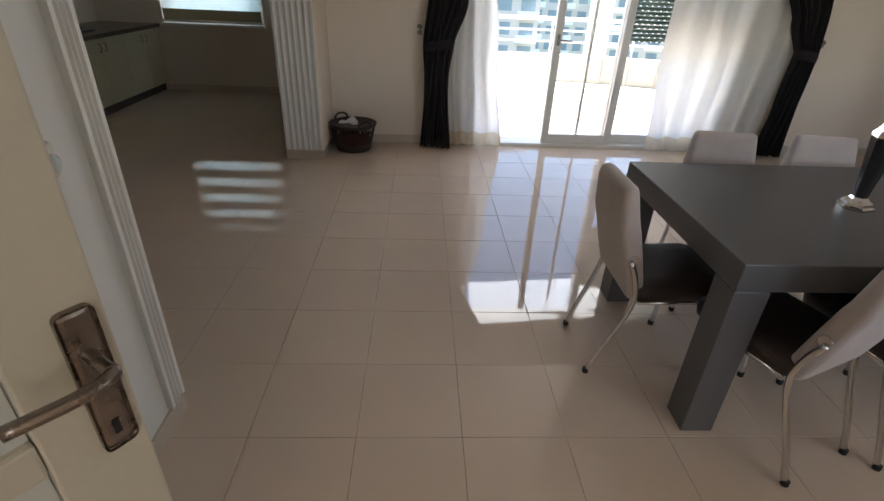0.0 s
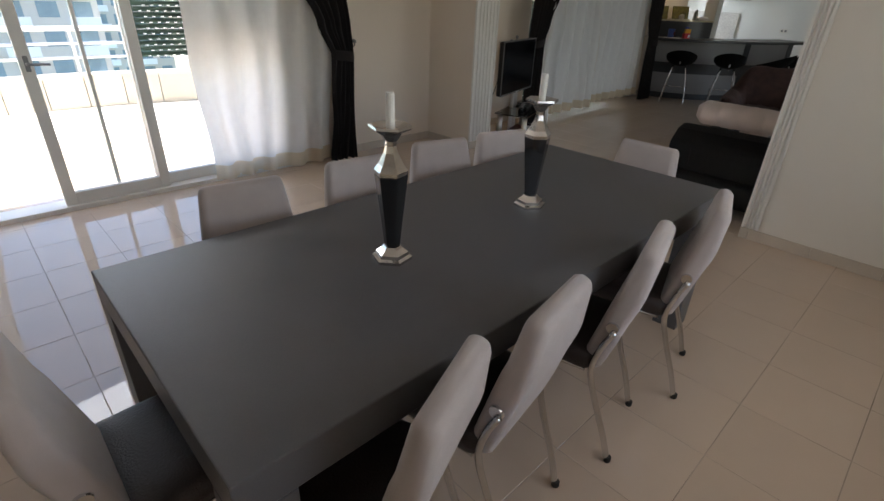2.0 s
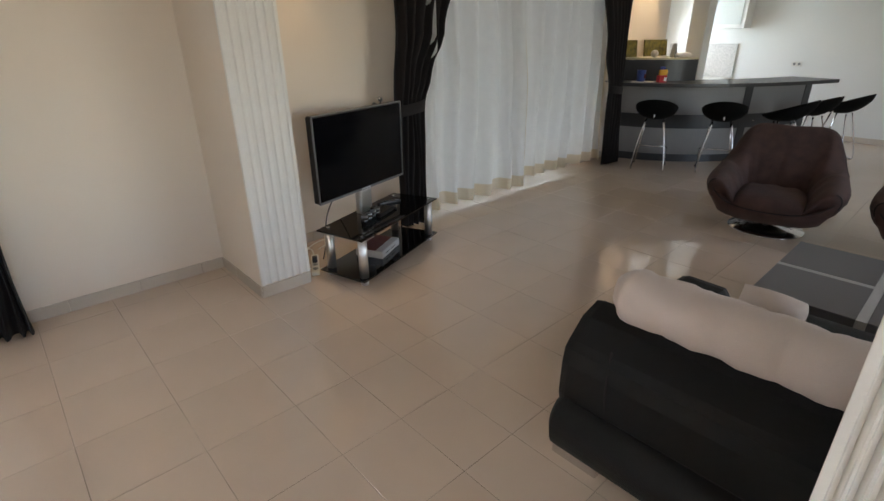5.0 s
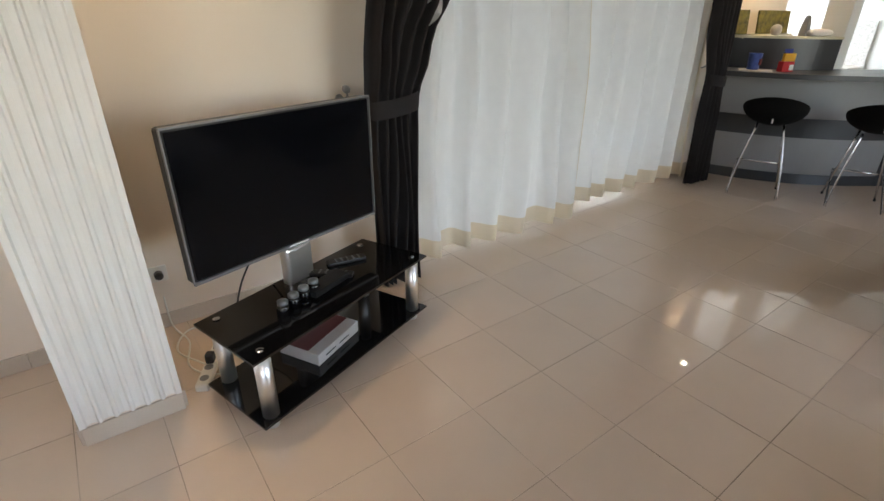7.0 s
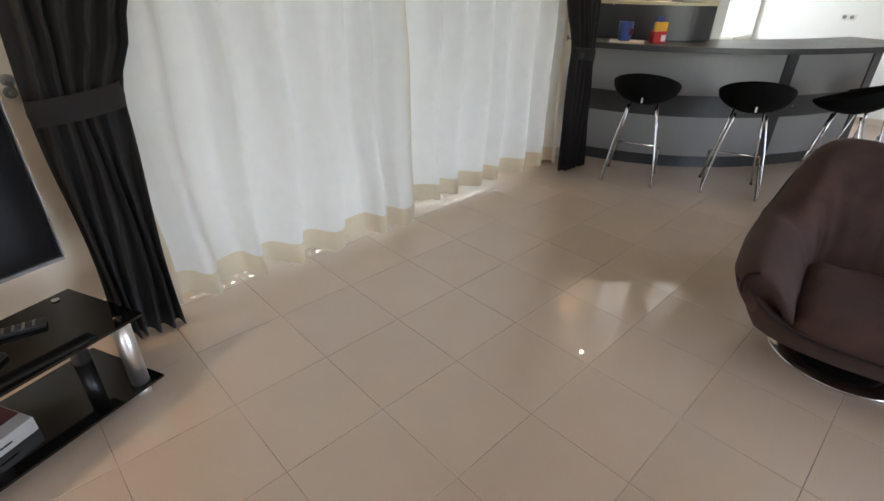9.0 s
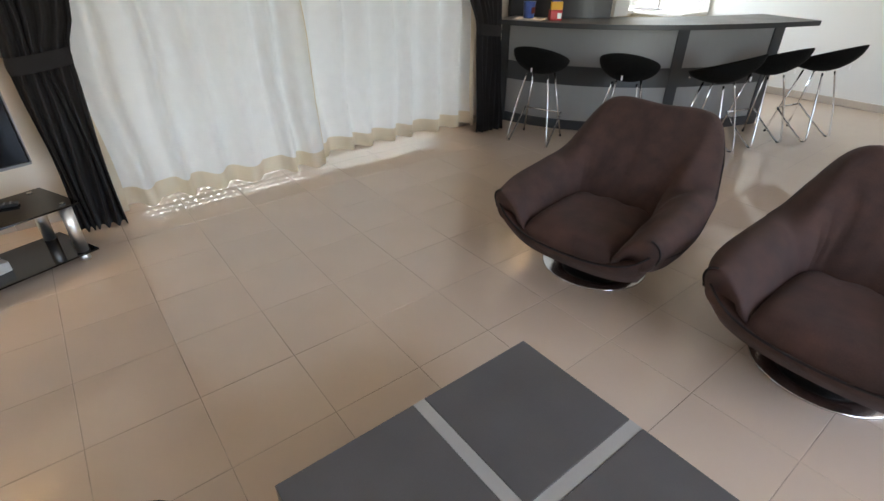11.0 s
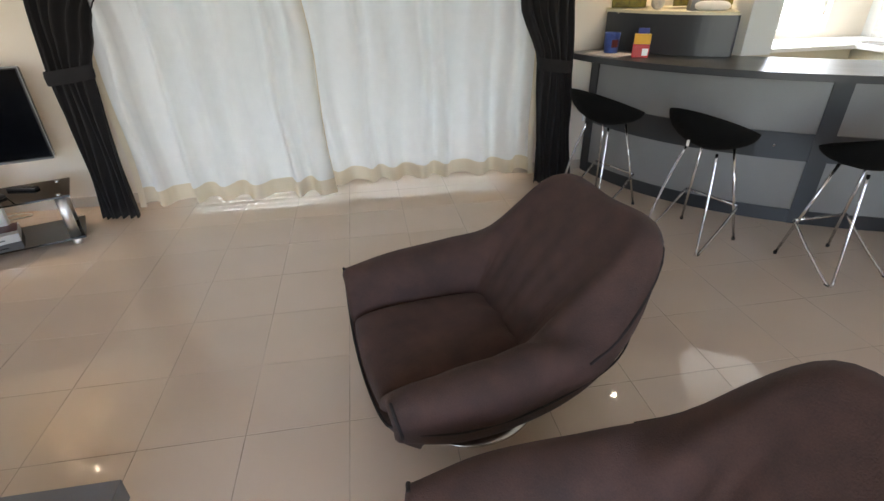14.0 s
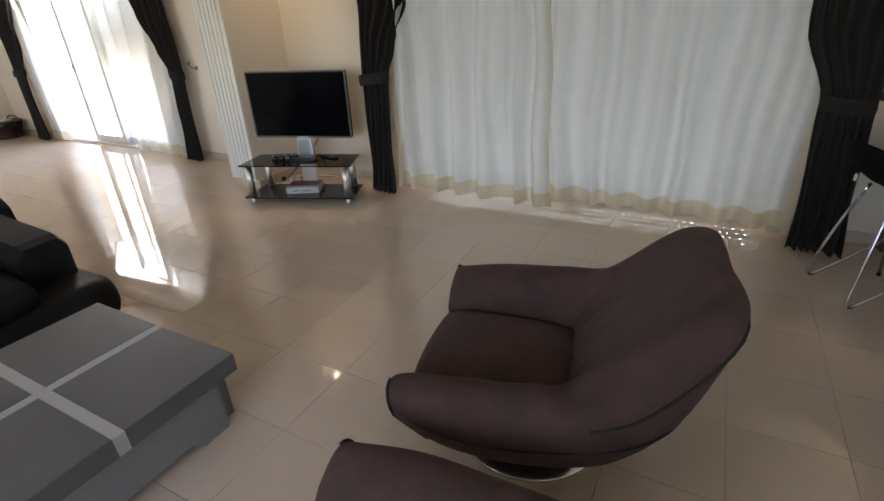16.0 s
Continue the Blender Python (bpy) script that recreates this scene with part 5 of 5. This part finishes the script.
def laundry_basket():
    t = thing("laundry_basket", pose(-0.46, 4.94, 0), "dark lattice plastic laundry basket with clothes in it", "basket")
    n, rows = 40, 8
    r0, r1, h = 0.165, 0.215, 0.26
    bm = lathe(bmesh.new(), [(r0 - 0.01, 0.0), (r0, 0.006), (r0 + 0.012, 0.07), (r0 + 0.006, 0.071), (r0 - 0.006, 0.008), (0.01, 0.008)], n)
    part("bottom", bm, WICKER, t, smooth=True)
    ribs = bmesh.new()
    for k in range(n):
        for lean in (-1, 1):
            a0, a1 = 2 * math.pi * k / n, 2 * math.pi * (k + lean * 2.0) / n
            line = [((r0 + 0.009 + (r1 - r0 - 0.004) * f) * math.cos(a0 + (a1 - a0) * f), (r0 + 0.009 + (r1 - r0 - 0.004) * f) * math.sin(a0 + (a1 - a0) * f), 0.068 + (h - 0.07) * f) for f in (0, 0.25, 0.5, 0.75, 1)]
            tube(ribs, line, 0.0042, 4)
    part("lattice", ribs, WICKER, t)
    for z, r in ((0.13, 0.187), (0.19, 0.199)):
        part("hoop", tube(bmesh.new(), [(r * math.cos(2 * math.pi * k / n), r * math.sin(2 * math.pi * k / n), z) for k in range(n)], 0.005, 6, True), WICKER, t)
    part("rim", lathe(bmesh.new(), [(r1 - 0.002, h - 0.03), (r1 + 0.012, h - 0.012), (r1 + 0.014, h), (r1 + 0.004, h + 0.004), (r1 - 0.004, h - 0.004)], n), WICKER, t, smooth=True)
    for a in (0, math.pi):
        ca, sa = math.cos(a - 0.9), math.sin(a - 0.9)
        line = [(ca * r1 - sa * 0.07 * math.cos(q), sa * r1 + ca * 0.07 * math.cos(q), h + 0.05 * math.sin(q)) for q in (math.pi * k / 8 for k in range(9))]
        part("handle", tube(bmesh.new(), line, 0.009, 8), WICKER, t, smooth=True)
    cl1 = thing("laundry", pose(-0.46, 4.94, 0.02), "dark red and white crumpled laundry in the basket", "laundry")
    bm = bmesh.new()
    rings = []
    for f in (0, 0.15, 0.4, 0.7, 0.9, 1.0):
        rings.append([Vector(((0.14 + 0.02 * f) * math.cos(a) * (1 - 0.6 * max(0, f - 0.7) / 0.3), (0.14 + 0.02 * f) * math.sin(a) * (1 - 0.6 * max(0, f - 0.7) / 0.3), f * 0.15 + 0.012 * math.sin(3 * a + 9 * f))) for a in (2 * math.pi * k / 24 for k in range(24))])
    part("red_clothes", loft(bm, rings), RED_CLOTH, cl1, "dark red clothes", smooth=True)
    bm = bmesh.new()
    vs = []
    for i in range(13):
        row = []
        for j in range(13):
            u, v = i / 6 - 1, j / 6 - 1
            zz = 0.245 - 0.10 * (u * u + v * v) * 0.5 + 0.018 * math.sin(5 * u + 2 * v) + 0.014 * math.cos(7 * v - 3 * u)
            row.append(bm.verts.new((-0.03 + 0.11 * u, 0.02 + 0.10 * v, zz + 0.02)))
        vs.append(row)
    for i in range(12):
        for j in range(12):
            bm.faces.new((vs[i][j], vs[i + 1][j], vs[i + 1][j + 1], vs[i][j + 1]))
    wc = part("white_cloth", bm, LAUNDRY, cl1, "white crumpled cloth", smooth=True)
    wc.modifiers.new("thickness", "SOLIDIFY").thickness = 0.006


laundry_basket()


def entrance_door():
    """Hinge at the local origin, leaf along +x, handles on -y side."""
    t = thing("door_2", pose(-0.705, 0.0, 0.0, 0, 0, 55.6), "cream painted glazed room door standing open", "door", kind="structure")
    w, th = 0.84, 0.04
    part("stile", boxed(0.0, 0.12, -th / 2, th / 2, 0.01, 2.05, 0.004), DOOR_CREAM, t)
    part("stile", boxed(w - 0.12, w, -th / 2, th / 2, 0.01, 2.05, 0.004), DOOR_CREAM, t)
    for z0, z1 in ((0.01, 0.22), (0.93, 0.99), (1.42, 1.48), (1.92, 2.05), (0.55, 0.61)):
        part("rail", boxed(0.121, w - 0.121, -th / 2 + 0.001, th / 2 - 0.001, z0, z1, 0.006), DOOR_CREAM, t)
    for z0, z1 in ((0.22, 0.55), (0.61, 0.93), (0.99, 1.42), (1.48, 1.92)):
        part("pane", boxed(0.122, w - 0.122, -0.004, 0.004, z0, z1), FROST, t, "frosted glass pane")
    for s in (-1, 1):
        y = s * (th / 2)
        bm = boxed(w - 0.060, w - 0.014, min(y, y + s * 0.008), max(y, y + s * 0.008), 0.915, 1.150, 0.010, 3)
        plate = part("handle_plate", bm, BRONZE, t, "brushed bronze handle plate")
        lev = smooth_line([(w - 0.037, y, 1.08), (w - 0.037, y + s * 0.05, 1.08), (w - 0.038, y + s * 0.066, 1.08), (w - 0.075, y + s * 0.070, 1.076), (w - 0.150, y + s * 0.052, 1.070)])
        part("lever", tube(bmesh.new(), lev, 0.0095, 10), BRONZE, plate, "bronze lever", smooth=True)
        part("keyhole", boxed(w - 0.0415, w - 0.0325, min(y + s * 0.007, y + s * 0.0095), max(y + s * 0.007, y + s * 0.0095), 0.94, 0.965), RUBBER, plate)
    return t


entrance_door()
sens = thing("motion_sensor", pose(-0.72, 1.30, 1.10, 0, 0, 90), "small white wall sensor on the entrance wall", "sensor")
part("body", boxed(-0.032, 0.032, -0.035, 0.0, -0.045, 0.045, 0.012, 3), WHITE_PLASTIC, sens, smooth=False)
part("dome", lathe(bmesh.new(), [(0.024, 0.0), (0.022, 0.008), (0.014, 0.014), (0.003, 0.016)], 20), FROST, sens, smooth=True).matrix_basis = pose(0.004, -0.035, -0.006, 90, 0, 0)
sens.name = "wall_sensor"
sens["label"] = "small white plastic sensor on the entrance wall"

# ceiling downlights
GLOW = glow_material("warm_lamp_glow", (1.0, 0.85, 0.62), 50)
for x, y in ((5.60, 4.98), (11.08, 4.95)):
    t = thing("downlight", pose(x, y, H), "small round ceiling downlight, lit", "downlight", "ceiling downlights")
    part("ring", lathe(bmesh.new(), [(0.055, -0.012), (0.06, -0.006), (0.06, 0.0), (0.04, 0.0), (0.04, -0.012)], 24), CHROME, t, smooth=True)
    part("bulb", lathe(bmesh.new(), [(0.016, -0.004), (0.016, -0.013), (0.010, -0.016), (0.0005, -0.017)], 20), GLOW, t, "glowing bulb")

# ---- floor tiles ----
TX, TY, TS, GAP = 0.37, 1.43, 0.4, 0.0026
# joints across the flat: the dining grid, three cut courses at the threshold, the living grid
EDGES = [TX + TS * i for i in range(-11, 12)] + [5.075, 5.365] + [5.59 + TS * i for i in range(0, 22)]
HALF = TS / 2 - GAP / 2


def tile_mesh(width):
    bm = bmesh.new()
    hx = width / 2 - GAP / 2
    loft(bm, [[Vector((sx * (hx - k), sy * (HALF - k), z)) for sx, sy in ((1, 1), (-1, 1), (-1, -1), (1, -1))] for k, z in ((0, -0.004), (0, -0.0010), (0.0012, 0.0))])
    return part("tile", bm, TILE, floor)


meshes = {}
rest_v, rest_f = [], []
rnd = random.Random(5)
for x0, x1 in zip(EDGES, EDGES[1:]):
    for j in range(-9, 15):
        cx, cy = (x0 + x1) / 2, TY + TS * (j + 0.5)
        if not (-4.04 < cx < 14.1 and -2.0 < cy < 7.5):
            continue
        if x0 < -0.9 and cy < -0.3:
            continue
        if -0.45 < cx < 10.3 and -2 <= j <= 8:
            width = round(x1 - x0, 3)
            if width not in meshes:
                ob = tile_mesh(width)
                meshes[width] = ob.data
            else:
                ob = new("tile", meshes[width])
                ob.parent = floor
            # each tile lies a hair out of level
            ob.matrix_basis = pose(cx, cy, -0.0003, rnd.gauss(0, 0.025), rnd.gauss(0, 0.025), 0)
        else:
            k, hx = len(rest_v), (x1 - x0) / 2 - GAP / 2
            rest_v += [(cx - hx, cy - HALF, -0.0002), (cx + hx, cy - HALF, -0.0002), (cx + hx, cy + HALF, -0.0002), (cx - hx, cy + HALF, -0.0002)]
            rest_f.append((k, k + 1, k + 2, k + 3))
rest = bpy.data.meshes.new("outer_tiles")
rest.from_pydata(rest_v, [], rest_f)
rest.materials.append(TILE)
ro = new("outer_tiles", rest)
ro.parent = floor
tagged(ro, "polished beige tiles further off", kind="stuff")
